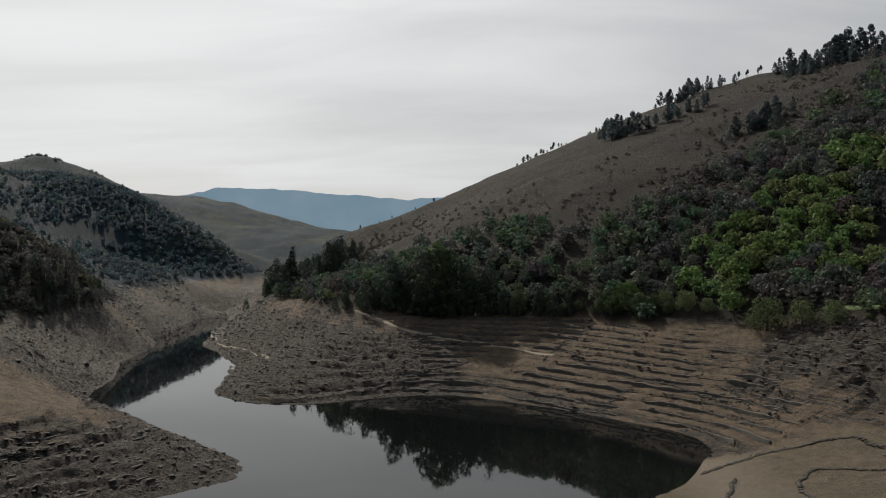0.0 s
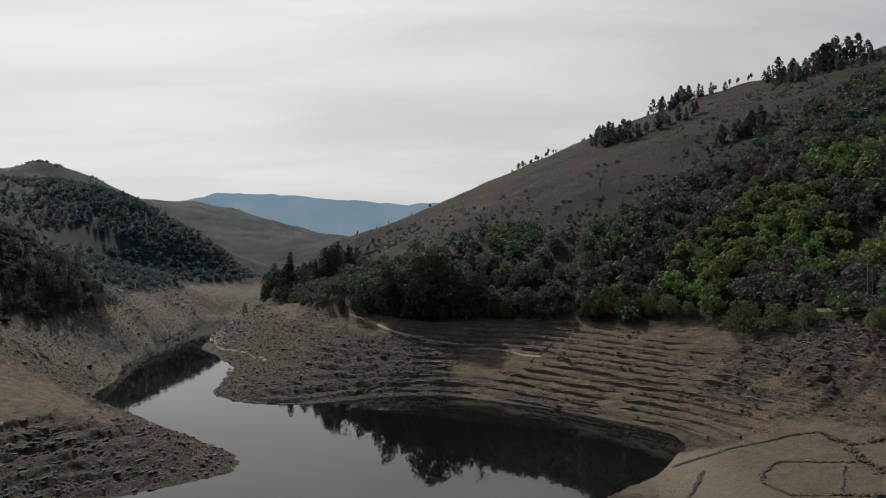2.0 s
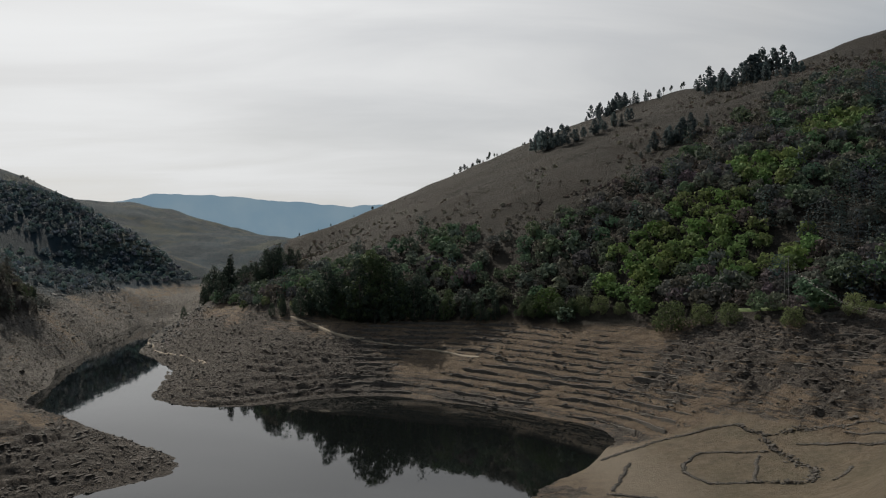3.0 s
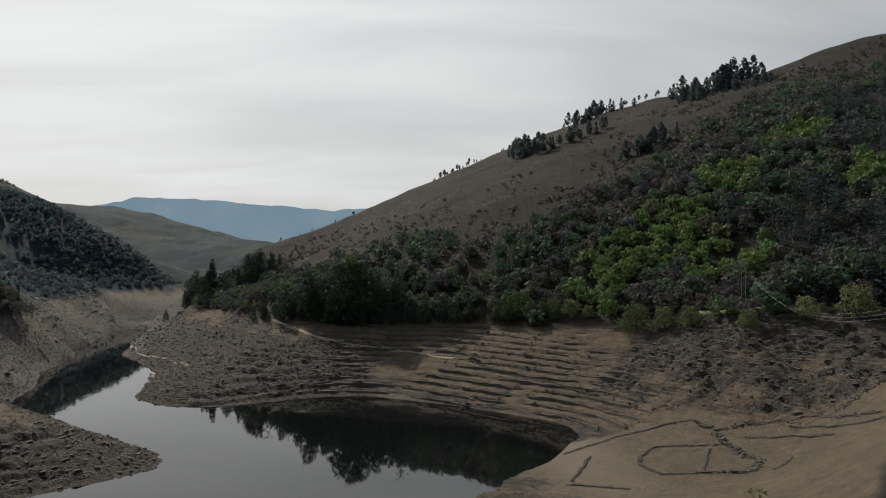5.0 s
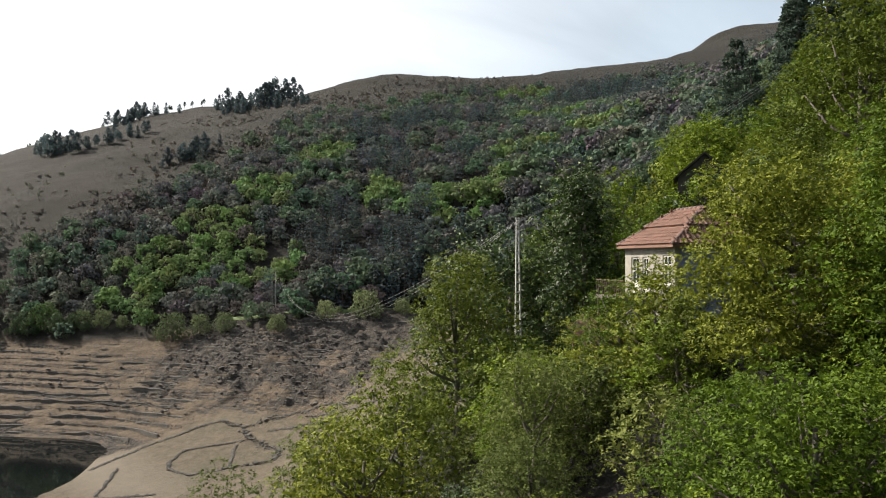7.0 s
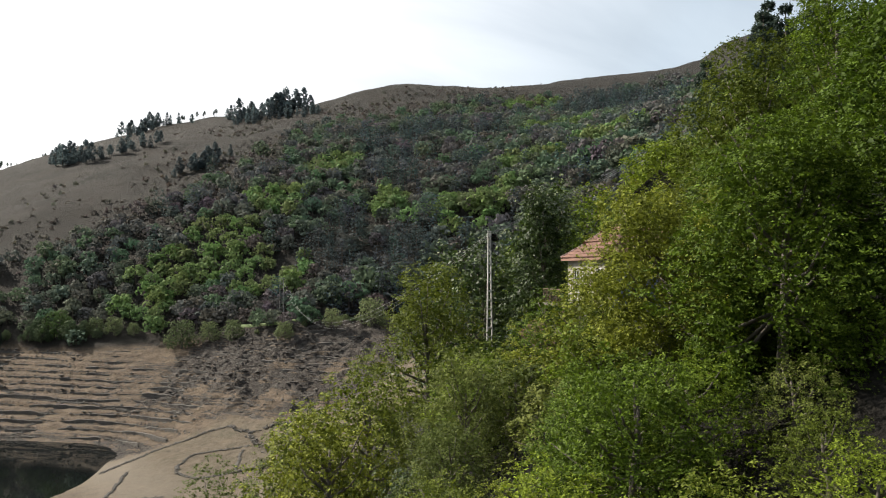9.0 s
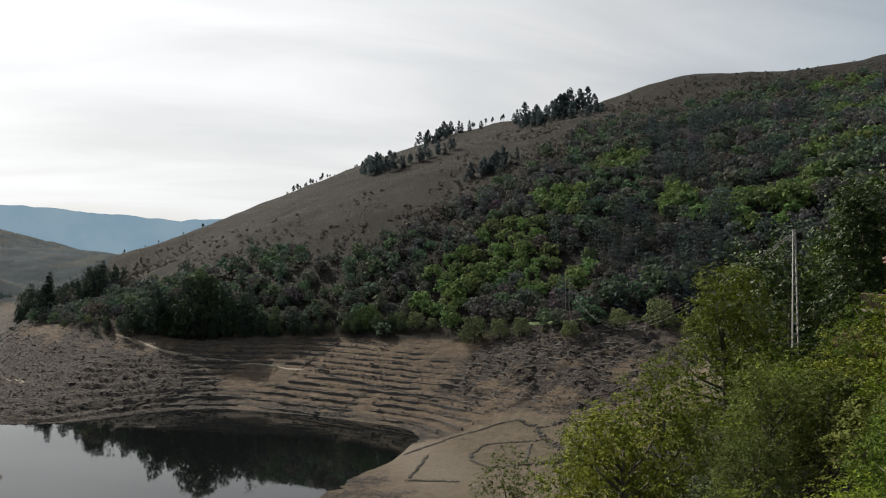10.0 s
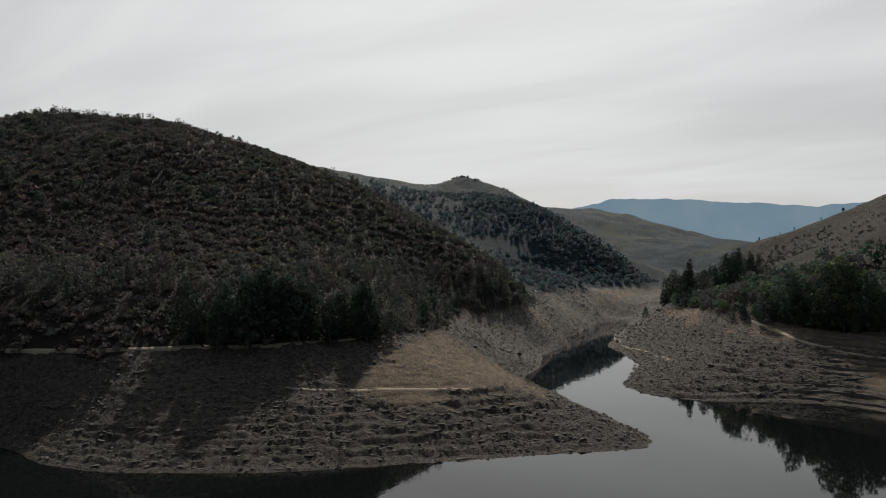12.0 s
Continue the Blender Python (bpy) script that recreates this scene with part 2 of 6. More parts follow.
# guide lines of the valley: shores, the old high-water line, slopes and crests
GUIDES = {
    "right_shore": [(-206, 770, 0), (-194, 680, 0), (-179, 578, 0), (-161, 497, 0), (-115, 405, 0), (-103, 337, 0), (-86, 321, 0), (-66, 314, 0), (-43, 320, 0),
                    (-20, 332, 0), (4, 334, 0), (27, 319, 0), (48, 301, 0), (66, 284, 0), (82, 267, 0), (87, 253, 0), (70, 217, 0), (52, 197, 0),
                    (34, 174, 0), (30, 140, 0), (22, 100, 0), (-5, 55, 0), (-45, 5, 0), (-90, -70, 0), (-130, -160, 0)],
    "left_shore": [(-229, 770, 0), (-218, 680, 0), (-207, 544, 0), (-184, 437, 0), (-163, 380, 0), (-155, 333, 0), (-97, 272, 0), (-56, 224, 0), (-57, 216, 0),
                   (-69, 205, 0), (-87, 188, 0), (-110, 165, 0), (-150, 128, 0), (-180, 111, 0), (-209, 99, 0), (-232, 99, 0), (-260, 106, 0),
                   (-330, 80, 0), (-430, 0, 0)],
    "river_bed": [(-217, 765, -3), (-206, 690, -4), (-200, 640, -4), (-193, 560, -5), (-172, 480, -6), (-140, 400, -7), (-128, 335, -8), (-75, 285, -9), (-20, 285, -9), (30, 270, -7),
                  (62, 245, -4)],
    "lake_bed": [(-20, 255, -9), (-15, 180, -9), (-70, 130, -10), (-140, 60, -10), (-250, 0, -10), (-350, -80, -10)],
    "right_top": [(-178, 770, 29), (-166, 690, 29), (-132, 589, 29), (-85, 490, 29), (-53, 455, 29), (-19, 425, 28), (22, 402, 27), (62, 390, 28), (85, 372, 30),
                  (102, 350, 32), (137, 318, 33), (149, 296, 36), (166, 272, 40), (207, 263, 43), (245, 250, 46)],
    "left_top": [(-330, 95, 29), (-282, 120, 29), (-257, 138, 29), (-234, 159, 29), (-214, 186, 29), (-196, 220, 29), (-184, 249, 29), (-192, 301, 29),
                 (-218, 378, 29), (-212, 473, 29), (-258, 640, 29), (-262, 720, 29), (-264, 790, 29)],
    "spit": [(-170, 262, 22), (-140, 252, 14.5), (-110, 243, 9.5), (-80, 233, 4.6)],
    "delta": [(100, 240, 3.5), (118, 216, 8), (135, 192, 11), (160, 178, 24), (190, 168, 40), (240, 155, 60), (330, 135, 98)],
    "delta_low": [(60, 150, 2.5), (80, 141, 5), (105, 150, 7.5), (125, 163, 9.5), (145, 155, 22)],
    "right_face": [(-100, 700, 46), (-60, 600, 58), (20, 500, 66), (75, 450, 68), (134, 425, 79), (200, 395, 98), (250, 330, 88), (284, 285, 93),
                   (330, 290, 118), (393, 311, 149)],
    "right_brow": [(40, 640, 105), (140, 560, 128), (218, 480, 133), (330, 470, 168), (470, 440, 195), (584, 408, 212)],
    "right_crest": [(-116, 811, 72), (-84, 855, 86), (-14, 931, 110), (68, 957, 147), (154, 967, 187), (225, 964, 211), (275, 945, 230), (315, 896, 246),
                    (347, 830, 249), (388, 789, 250), (414, 765, 253), (454, 733, 264), (498, 741, 285), (550, 744, 300)],
    "far_crest": [(626, 738, 305), (704, 725, 311), (793, 694, 330), (885, 649, 340), (980, 621, 361), (1040, 624, 388), (1075, 622, 418), (1125, 616, 436), (1200, 600, 432), (1300, 560, 430)],
    "behind_crest": [(-60, 1250, 40), (150, 1400, 120), (500, 1300, 200), (1000, 1100, 260), (1600, 800, 300)],
    "left_face": [(-340, 190, 70), (-300, 235, 72), (-262, 290, 68), (-255, 380, 60)],
    "left_crest": [(-560, 300, 172), (-512, 340, 176), (-450, 372, 168), (-402, 390, 152), (-372, 403, 138), (-325, 420, 118), (-288, 435, 95),
                   (-255, 455, 72), (-228, 478, 50)],
    "left_behind": [(-760, 420, 190), (-560, 560, 90), (-420, 600, 50), (-290, 600, 34)],
    "second_face": [(-640, 700, 82), (-520, 740, 76), (-430, 745, 66), (-350, 750, 54), (-275, 760, 37)],
    "second_crest": [(-947, 1036, 233), (-721, 1030, 190), (-607, 1050, 163), (-529, 1050, 164), (-456, 1025, 147), (-386, 1000, 121), (-342, 980, 101), (-314, 960, 89),
                     (-277, 950, 68), (-251, 940, 42)],
    "second_foot": [(-345, 880, 46), (-300, 865, 37), (-258, 875, 31), (-228, 900, 27)],
    "second_behind": [(-1150, 1400, 190), (-720, 1480, 100), (-430, 1350, 50), (-240, 1010, 27), (-217, 880, 20)],
    "rock_ridge": [(-1626, 1504, 331), (-1329, 1694, 318), (-1183, 1765, 273), (-1061, 1810, 263), (-970, 1843, 284), (-857, 1898, 258), (-756, 1940, 206)],
    "third_crest": [(-794, 2071, 205), (-694, 2175, 214), (-545, 2218, 174), (-372, 2253, 122), (-298, 2264, 101)],
    "beyond": [(-1900, 3000, 80), (-500, 3000, 60), (600, 2600, 80), (2200, 1500, 150)],
    "rim": [(-4600, 600, 150), (-3000, 3600, 60), (0, 4600, 60), (3200, 3200, 100), (4600, 0, 200)],
    "home_slope": [(-40, -60, 26), (-10, -30, 34), (20, 0, 33), (50, 30, 33), (80, 60, 34), (110, 90, 36), (145, 120, 38)],
    "home_foot": [(0, 20, 16), (30, 60, 11), (60, 90, 13), (90, 115, 16), (120, 135, 21)],
    "home_house": [(-20, -130, 57), (8, -60, 53.5), (29, -29, 56.5), (45, -18, 60.5), (60, 0, 58.5), (85, 20, 61), (130, 50, 68), (175, 85, 74)],
    "home_upper": [(60, -130, 103), (80, -60, 93), (110, -20, 93), (160, 20, 100), (250, 60, 128)],
    "home_back": [(100, -300, 170), (300, -150, 230), (500, 0, 270), (900, 150, 340)],
    "back": [(-300, -500, 60), (-700, -200, 60), (-600, 50, 80), (-900, 100, 190), (-200, -1500, 150), (1500, -1200, 300), (-1500, -600, 200)],
}


def resampled(points):
    pts = []
    for a, b in zip(points, points[1:]):
        a, b = np.array(a, float), np.array(b, float)
        step = 16 if max(abs(a[1]), abs(a[0])) < 480 else 60 if abs(a[1]) < 1000 else 250
        n = max(1, int(np.hypot(*(b - a)[:2]) / step))
        pts += [a + (b - a) * k / n for k in range(n)]
    return pts + [np.array(points[-1], float)]


KNOTS = np.array([p for line in GUIDES.values() for p in resampled(line)])


def kernel(d2):
    return np.sqrt(d2 + 14.0 ** 2)


def fitted():
    x, y, z = KNOTS.T
    a = -kernel((x[:, None] - x) ** 2 + (y[:, None] - y) ** 2)
    a -= np.eye(len(x)) * -2.5
    full = np.zeros((len(x) + 1, len(x) + 1))
    full[:-1, :-1], full[-1, :-1], full[:-1, -1] = a, 1, 1
    return np.linalg.solve(full, np.append(z, 0))


WEIGHTS = fitted()
CHANNEL = [(-128, 360), (-144, 410), (-170, 475), (-190, 555), (-201, 640), (-206, 690)]


def channel_depth(x, y):
    """Extra depth of the old river bed in the narrows."""
    best = np.full_like(x, 1e9)
    for (ax, ay), (bx, by) in zip(CHANNEL, CHANNEL[1:]):
        t = np.clip(((x - ax) * (bx - ax) + (y - ay) * (by - ay)) / ((bx - ax) ** 2 + (by - ay) ** 2), 0, 1)
        best = np.minimum(best, np.hypot(x - ax - t * (bx - ax), y - ay - t * (by - ay)))
    return 13 * np.exp(-(best / 11.5) ** 2)


def base_height(x, y):
    x, y = np.asarray(x, float).ravel(), np.asarray(y, float).ravel()
    z = np.empty_like(x)
    for i in range(0, len(x), 20000):
        s = slice(i, i + 20000)
        z[s] = -kernel((x[s, None] - KNOTS[:, 0]) ** 2 + (y[s, None] - KNOTS[:, 1]) ** 2) @ WEIGHTS[:-1] + WEIGHTS[-1]
    return z - channel_depth(x, y)


def top_level(x, y):
    """Height of the old high-water line."""
    return Z_TOP + 15 * smooth(90, 210, x)


def strata(x, y, z):
    """Phase of the old farm terraces, one per turn, and how well they are kept."""
    ph = (z + 1.1 * fbm(x / 95, y / 95, 3, 21) + 0.14 * fbm(x / 7, y / 7, 2, 22)) / 2.2 + 0.25 * vnoise(x / 80, y / 80, 33)
    kept = smooth(-30, 25, x) * smooth(125, 95, x) * smooth(235, 250, y)
    return ph, np.clip(0.5 + 0.5 * kept + 1.1 * fbm(x / 24, y / 24, 4, 34), 0, 1)


def height(x, y):
    """The ground with its terraces and roughness, and how bare and how rocky it is."""
    x, y = np.asarray(x, float).ravel(), np.asarray(y, float).ravel()
    z = base_height(x, y)
    d = np.hypot(x, y)
    top = top_level(x, y)
    edge = top + 1.5 * fbm(x / 17, y / 17, 3, 5)
    bare = smooth(1.0, -1.0, z - edge)
    inshore = smooth(-1.0, 2.5, z)
    # rocky low banks, earthy terraces on the right-hand shore
    earthy = smooth(30, 70, x) * smooth(420, 370, y) * smooth(2, 5, z)
    flat = smooth(45, 75, x) * np.maximum(smooth(240, 226, y) * smooth(14, 10, z), smooth(196, 186, y - 0.25 * (x - 150)))
    mound = smooth(75, 105, x) * smooth(190, 215, y + 0.15 * (x - 100)) * smooth(330, 290, y) * smooth(8, 12, z)
    rocky = np.clip(0.55 + 0.55 * fbm(x / 42, y / 42, 4, 9) - 0.45 * earthy + 0.3 * smooth(10, 2, z), 0, 1)
    spit_top = smooth(-184, -166, x + 0.2 * (y - 215)) * smooth(-60, -90, x) * smooth(7.2, 8.6, z + 1.5 * fbm(x / 20, y / 20, 3, 63)) * smooth(170, 200, y)
    rocky = rocky * (1 - 0.92 * spit_top * smooth(330, 280, y))
    # rubble mound; extra dark rock at its east end paints in the trees' shade
    rocky = np.clip(rocky + 1.0 * mound * (0.75 + 0.35 * smooth(130, 160, x) + 0.8 * fbm(x / 14, y / 14, 3, 61)), 0, 1)
    # dark broken rock along the far shore, well-kept terraces in the bay
    crag = smooth(20, -25, x) * smooth(-168, -160, x + 0.15 * (y - 380)) * smooth(300, 315, y) * smooth(24, 15, z + 4 * fbm(x / 30, y / 30, 3, 64))
    kept = smooth(-30, 25, x) * smooth(120, 95, x) * smooth(235, 250, y)
    # shade: darker rock on the left banks, partly real, partly shadow painted in
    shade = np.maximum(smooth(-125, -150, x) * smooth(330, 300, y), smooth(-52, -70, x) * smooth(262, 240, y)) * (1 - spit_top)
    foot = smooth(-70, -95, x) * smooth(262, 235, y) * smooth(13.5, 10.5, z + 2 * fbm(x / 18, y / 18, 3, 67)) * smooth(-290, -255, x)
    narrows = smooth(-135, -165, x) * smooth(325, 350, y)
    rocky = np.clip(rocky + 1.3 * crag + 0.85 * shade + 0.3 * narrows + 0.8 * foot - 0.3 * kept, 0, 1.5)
    rocky *= 1 - flat
    # terraces: ledges that follow the contours, broken and uneven
    ph, power = strata(x, y, z)
    fr = ph - np.floor(ph)
    power = power * (1 - 0.15 * crag) * (1 - 0.6 * mound) * (1 - 0.72 * smooth(-120, -170, x))
    ledge = (smooth(0.0, 0.80, fr) * 0.15 + smooth(0.80, 0.97, fr) * 0.85 - fr) * 2.2 * power
    riser = smooth(0.74, 0.84, fr) * smooth(1.0, 0.95, fr) * power * (1 - flat)
    z = z + bare * inshore * (1 - 0.95 * flat) * ledge
    rocky = np.clip(rocky + 0.75 * riser, 0, 1.25)
    # thin broken beds in the bare rock
    thin = (z + 0.8 * fbm(x / 33, y / 33, 3, 68) + 0.12 * fbm(x / 5, y / 5, 2, 69)) / 1.7
    thin = thin - np.floor(thin)
    z = z + bare * inshore * np.maximum(np.maximum(crag, 0.8 * foot), 0.8 * narrows) * (smooth(0.62, 0.95, thin) - thin) * 1.5
    rocky = np.clip(rocky + 0.35 * np.maximum(crag, narrows) * smooth(0.5, 0.7, thin) - 0.25 * narrows, 0, 1.3)
    rough = fbm(x / 5.0, y / 5.0, 5, 44, 0.6)
    z = z + bare * inshore * (0.2 + 0.8 * np.minimum(rocky, 1.15) - 0.1 * kept) * (1 - 0.85 * flat) * (1 + 1.1 * mound - 0.35 * crag - 0.3 * shade + 0.2 * narrows) * (rough * 0.75 + 0.8 * (0.4 - np.abs(fbm(x / 3.2, y / 3.2, 3, 47))))
    z = z + (1 - bare) * (fbm(x / 60, y / 60, 4, 55) * np.clip(d / 300, 0.4, 2.0) * 1.5 + fbm(x / 260, y / 260, 3, 57) * 14 * smooth(900, 1500, d))
    return z, bare, rocky, flat


FAN = {}


def ground():
    # a fan of rings, finer where the banks lie
    ang = np.radians(np.concatenate([np.arange(-64, 36, 0.23), np.arange(36, 75, 0.36), np.arange(78, 294, 4.0)]))
    rad = [3.0]
    while rad[-1] < 4900:
        r = rad[-1]
        rad.append(r + (3.0 if r < 150 else 1.0 if r < 470 else 5.0 if r < 900 else 12 if r < 2500 else 80))
    rad = np.array(rad)
    cx, cy = 8.0, -60.0
    A, R = np.meshgrid(ang, rad)
    x, y = cx + R * np.sin(A), cy + R * np.cos(A)
    shape = x.shape
    z, bare, rocky, flat = height(x, y)
    FAN.update(x=x, y=y, z=z.reshape(shape), rad=rad, bare=bare.reshape(shape), flat=flat.reshape(shape))
    na, nr = len(ang), len(rad)
    verts = np.stack([x.ravel(), y.ravel(), z], -1)
    centre = np.array([[cx, cy, height([cx], [cy])[0][0]]])
    verts = np.concatenate([verts, centre])
    i, j = np.meshgrid(np.arange(nr - 1), np.arange(na), indexing="ij")
    j2 = (j + 1) % na
    quads = np.stack([i * na + j, i * na + j2, (i + 1) * na + j2, (i + 1) * na + j], -1).reshape(-1, 4)[:, ::-1]
    tris = np.stack([np.arange(na), np.full(na, len(verts) - 1), (np.arange(na) + 1) % na], -1)[:, ::-1]
    me = bpy.data.meshes.new("ground")
    me.vertices.add(len(verts))
    me.vertices.foreach_set("co", verts.ravel())
    loops = np.concatenate([quads.ravel(), tris.ravel()])
    me.loops.add(len(loops))
    me.loops.foreach_set("vertex_index", loops)
    me.polygons.add(len(quads) + len(tris))
    me.polygons.foreach_set("loop_start", np.concatenate([np.arange(len(quads)) * 4, len(quads) * 4 + np.arange(len(tris)) * 3]))
    me.update(calc_edges=True)
    at = me.color_attributes.new("cover", "FLOAT_COLOR", "POINT")
    # share of the haze-tinted far colour, growing with distance
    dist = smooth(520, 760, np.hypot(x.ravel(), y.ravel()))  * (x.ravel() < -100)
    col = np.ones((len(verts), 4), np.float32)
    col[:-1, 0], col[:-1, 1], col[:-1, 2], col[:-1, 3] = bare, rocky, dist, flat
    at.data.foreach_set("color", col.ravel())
    me.polygons.foreach_set("use_smooth", np.ones(len(me.polygons), bool))
    me.materials.append(MAT_GROUND)
    return tagged(new("ground", me), "brown valley ground with bare terraced reservoir banks", "ground", kind="structure")


ground()


def water():
    me = bpy.data.meshes.new("water")
    me.from_pydata([(-700, -600, 0), (120, -600, 0), (120, 830, 0), (-700, 830, 0)], [], [(0, 1, 2, 3)])
    me.materials.append(MAT_WATER)
    return tagged(new("water", me), "calm dark reservoir water mirroring hills and sky", "water", kind="structure")


water()


def far_range():
    """Blue mountains on the horizon: a glowing sheet with haze in its colour."""
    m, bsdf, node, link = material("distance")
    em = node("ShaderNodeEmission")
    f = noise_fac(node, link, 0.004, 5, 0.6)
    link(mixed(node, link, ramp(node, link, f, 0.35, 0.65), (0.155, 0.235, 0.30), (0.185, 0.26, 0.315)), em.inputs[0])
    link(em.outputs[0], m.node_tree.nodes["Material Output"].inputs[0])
    xs = np.linspace(-3200, 1800, 260)
    crest = np.interp(xs, [-3200, -1900, -1410, -1279, -917, -683, -442, -197, -11, 300, 1800], [300, 315, 354, 394, 386, 368, 349, 324, 345, 350, 330])
    crest = crest + 5 * fbm(xs / 60, xs * 0, 4, 3)
    verts, faces = [], []
    for k, (x, c) in enumerate(zip(xs, crest)):
        verts += [(x, 4200 - (x + 200) ** 2 / 20000, 0), (x, 4330 - (x + 200) ** 2 / 20000, c)]
        if k:
            faces.append((2 * k - 2, 2 * k, 2 * k + 1, 2 * k - 1))
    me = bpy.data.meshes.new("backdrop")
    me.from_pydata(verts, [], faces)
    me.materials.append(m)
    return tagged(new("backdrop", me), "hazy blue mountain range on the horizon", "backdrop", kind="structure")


far_range()

# ---- building blocks for things ----


def mesh_of(name, verts, faces, mat, flat=True):
    me = bpy.data.meshes.new(name)
    me.from_pydata([tuple(v) for v in verts], [], faces)
    me.materials.append(mat)
    if not flat:
        me.polygons.foreach_set("use_smooth", np.ones(len(me.polygons), bool))
    me.update()
    return me


def leaf_mesh(name, verts, mat):
    """Loose pointed leaves, three vertices each."""
    n = len(verts) // 3
    me = bpy.data.meshes.new(name)
    me.vertices.add(n * 3)
    me.vertices.foreach_set("co", np.asarray(verts, np.float32).ravel())
    me.loops.add(n * 3)
    me.loops.foreach_set("vertex_index", np.arange(n * 3))
    me.polygons.add(n)
    me.polygons.foreach_set("loop_start", np.arange(n) * 3)
    me.update(calc_edges=True)
    me.materials.append(mat)
    return me


def part(name, me, parent, label=""):
    ob = new(name, me)
    ob.parent = parent
    return tagged(ob, label)


def thing(name, label, category, group="", at=None):
    ob = new(name)
    ob.empty_display_size = 0.5
    if at is not None:
        ob.matrix_basis = at
    return tagged(ob, label, category, group)


def tube(path, radii, sides=7):
    """Verts and faces of a tapered tube along a path."""
    verts, faces = [], []
    for k, p in enumerate(path):
        p = Vector(p)
        a, b = Vector(path[max(k - 1, 0)]), Vector(path[min(k + 1, len(path) - 1)])
        d = (b - a).normalized()
        side = d.cross(Vector((0.3, 1, 0.1))).normalized()
        up = side.cross(d)
        for j in range(sides):
            w = 2 * math.pi * j / sides
            verts.append(p + (side * math.cos(w) + up * math.sin(w)) * radii[k])
        if k:
            o = (k - 1) * sides
            faces += [(o + j, o + (j + 1) % sides, o + sides + (j + 1) % sides, o + sides + j) for j in range(sides)]
    faces.append(tuple(range(sides))[::-1])
    faces.append(tuple(range(len(verts) - sides, len(verts))))
    return verts, faces


def joined(pieces):
    verts, faces = [], []
    for v, f in pieces:
        o = len(verts)
        verts += list(v)
        faces += [tuple(i + o for i in q) for q in f]
    return verts, faces


def box(x0, x1, y0, y1, z0, z1):
    v = [(x, y, z) for z in (z0, z1) for y in (y0, y1) for x in (x0, x1)]
    return v, [(0, 2, 3, 1), (4, 5, 7, 6), (0, 1, 5, 4), (2, 6, 7, 3), (0, 4, 6, 2), (1, 3, 7, 5)]


def leaves(rng, centres, size, outward=None, narrow=0.55, droop=0.2):
    """A pointed leaf at each centre, tilted at random and turned partly outward."""
    n = len(centres)
    nrm = rng.normal(size=(n, 3)) * 0.75
    if outward is not None:
        nrm += outward
    nrm[:, 2] += 0.35
    nrm /= np.linalg.norm(nrm, axis=1)[:, None] + 1e-9
    t = rng.normal(size=(n, 3))
    t[:, 2] -= droop
    t -= nrm * (t * nrm).sum(1)[:, None]
    t /= np.linalg.norm(t, axis=1)[:, None] + 1e-9
    b = np.cross(nrm, t)
    s = (size * rng.uniform(0.65, 1.35, n))[:, None]
    w = b * s * narrow * 0.5
    v = np.stack([centres + w - t * s * 0.4, centres + t * s * 0.6, centres - w - t * s * 0.4], 1)
    return v.reshape(-1, 3)


def lobed(rng, n, lobes, spread=0.22):
    """Points near the skin of a set of lobes (x, y, z, r), none deep inside a neighbour."""
    lobes = np.asarray(lobes, float)
    w = lobes[:, 3] ** 2
    pts, out = [], []
    have = 0
    while have < n:
        k = rng.choice(len(lobes), n * 2, p=w / w.sum())
        d = rng.normal(size=(n * 2, 3))
        d /= np.linalg.norm(d, axis=1)[:, None]
        p = lobes[k, :3] + d * (lobes[k, 3] * (1 - np.abs(rng.normal(size=n * 2)) * spread))[:, None] * (1, 1, 0.88)
        deep = (np.linalg.norm((p[:, None] - lobes[None, :, :3]) / (1, 1, 0.88), axis=2) < lobes[None, :, 3] * 0.62).any(1)
        p, d = p[~deep], d[~deep]
        pts.append(p)
        out.append(d)
        have += len(p)
    return np.concatenate(pts)[:n], np.concatenate(out)[:n]


def crown_lobes(rng, radius, low, high, count, narrow_top=0.35, lump=(0.30, 0.46)):
    """Lobes that fill a crown between two heights."""
    out = []
    for k in range(count):
        h = (k + rng.uniform(0.2, 0.8)) / count
        rr = radius * (1 - (1 - narrow_top) * max(0, h - 0.45) / 0.55) * (0.75 + 0.25 * min(1, h / 0.25))
        r = radius * rng.uniform(*lump)
        a = k * 2.4 + rng.uniform(-0.5, 0.5)
        q = max(0.0, rr - r) * rng.uniform(0.55, 1.12)
        out.append((q * math.cos(a), q * math.sin(a), low + r * 0.6 + (high - low - 1.4 * r) * h, r))
    return out


def limbs(rng, trunk_r, trunk_h, lobes, lean=0.4, sides=7):
    """A bent tapered trunk with a limb into every second lobe."""
    top = Vector((rng.uniform(-lean, lean), rng.uniform(-lean, lean), trunk_h))
    path = [Vector((0, 0, -0.8)), Vector((0.08, 0, 0.1)), top * 0.4 + Vector((rng.uniform(-0.2, 0.2), 0.1, 0)), top * 0.75, top]
    pieces = [tube(path, [trunk_r * 1.5, trunk_r * 1.1, trunk_r * 0.85, trunk_r * 0.65, trunk_r * 0.35], sides)]
    for k, l in enumerate(lobes):
        if k % 2:
            continue
        end = Vector(l[:3])
        s = path[2].lerp(top, min(0.95, max(0.05, (l[2] - trunk_h * 0.5) / trunk_h)))
        mid = s.lerp(end, 0.55) + Vector((0, 0, -0.12 * (end - s).length))
        pieces.append(tube([s, mid, end], [trunk_r * 0.45, trunk_r * 0.28, trunk_r * 0.09], 5))
    return joined(pieces)


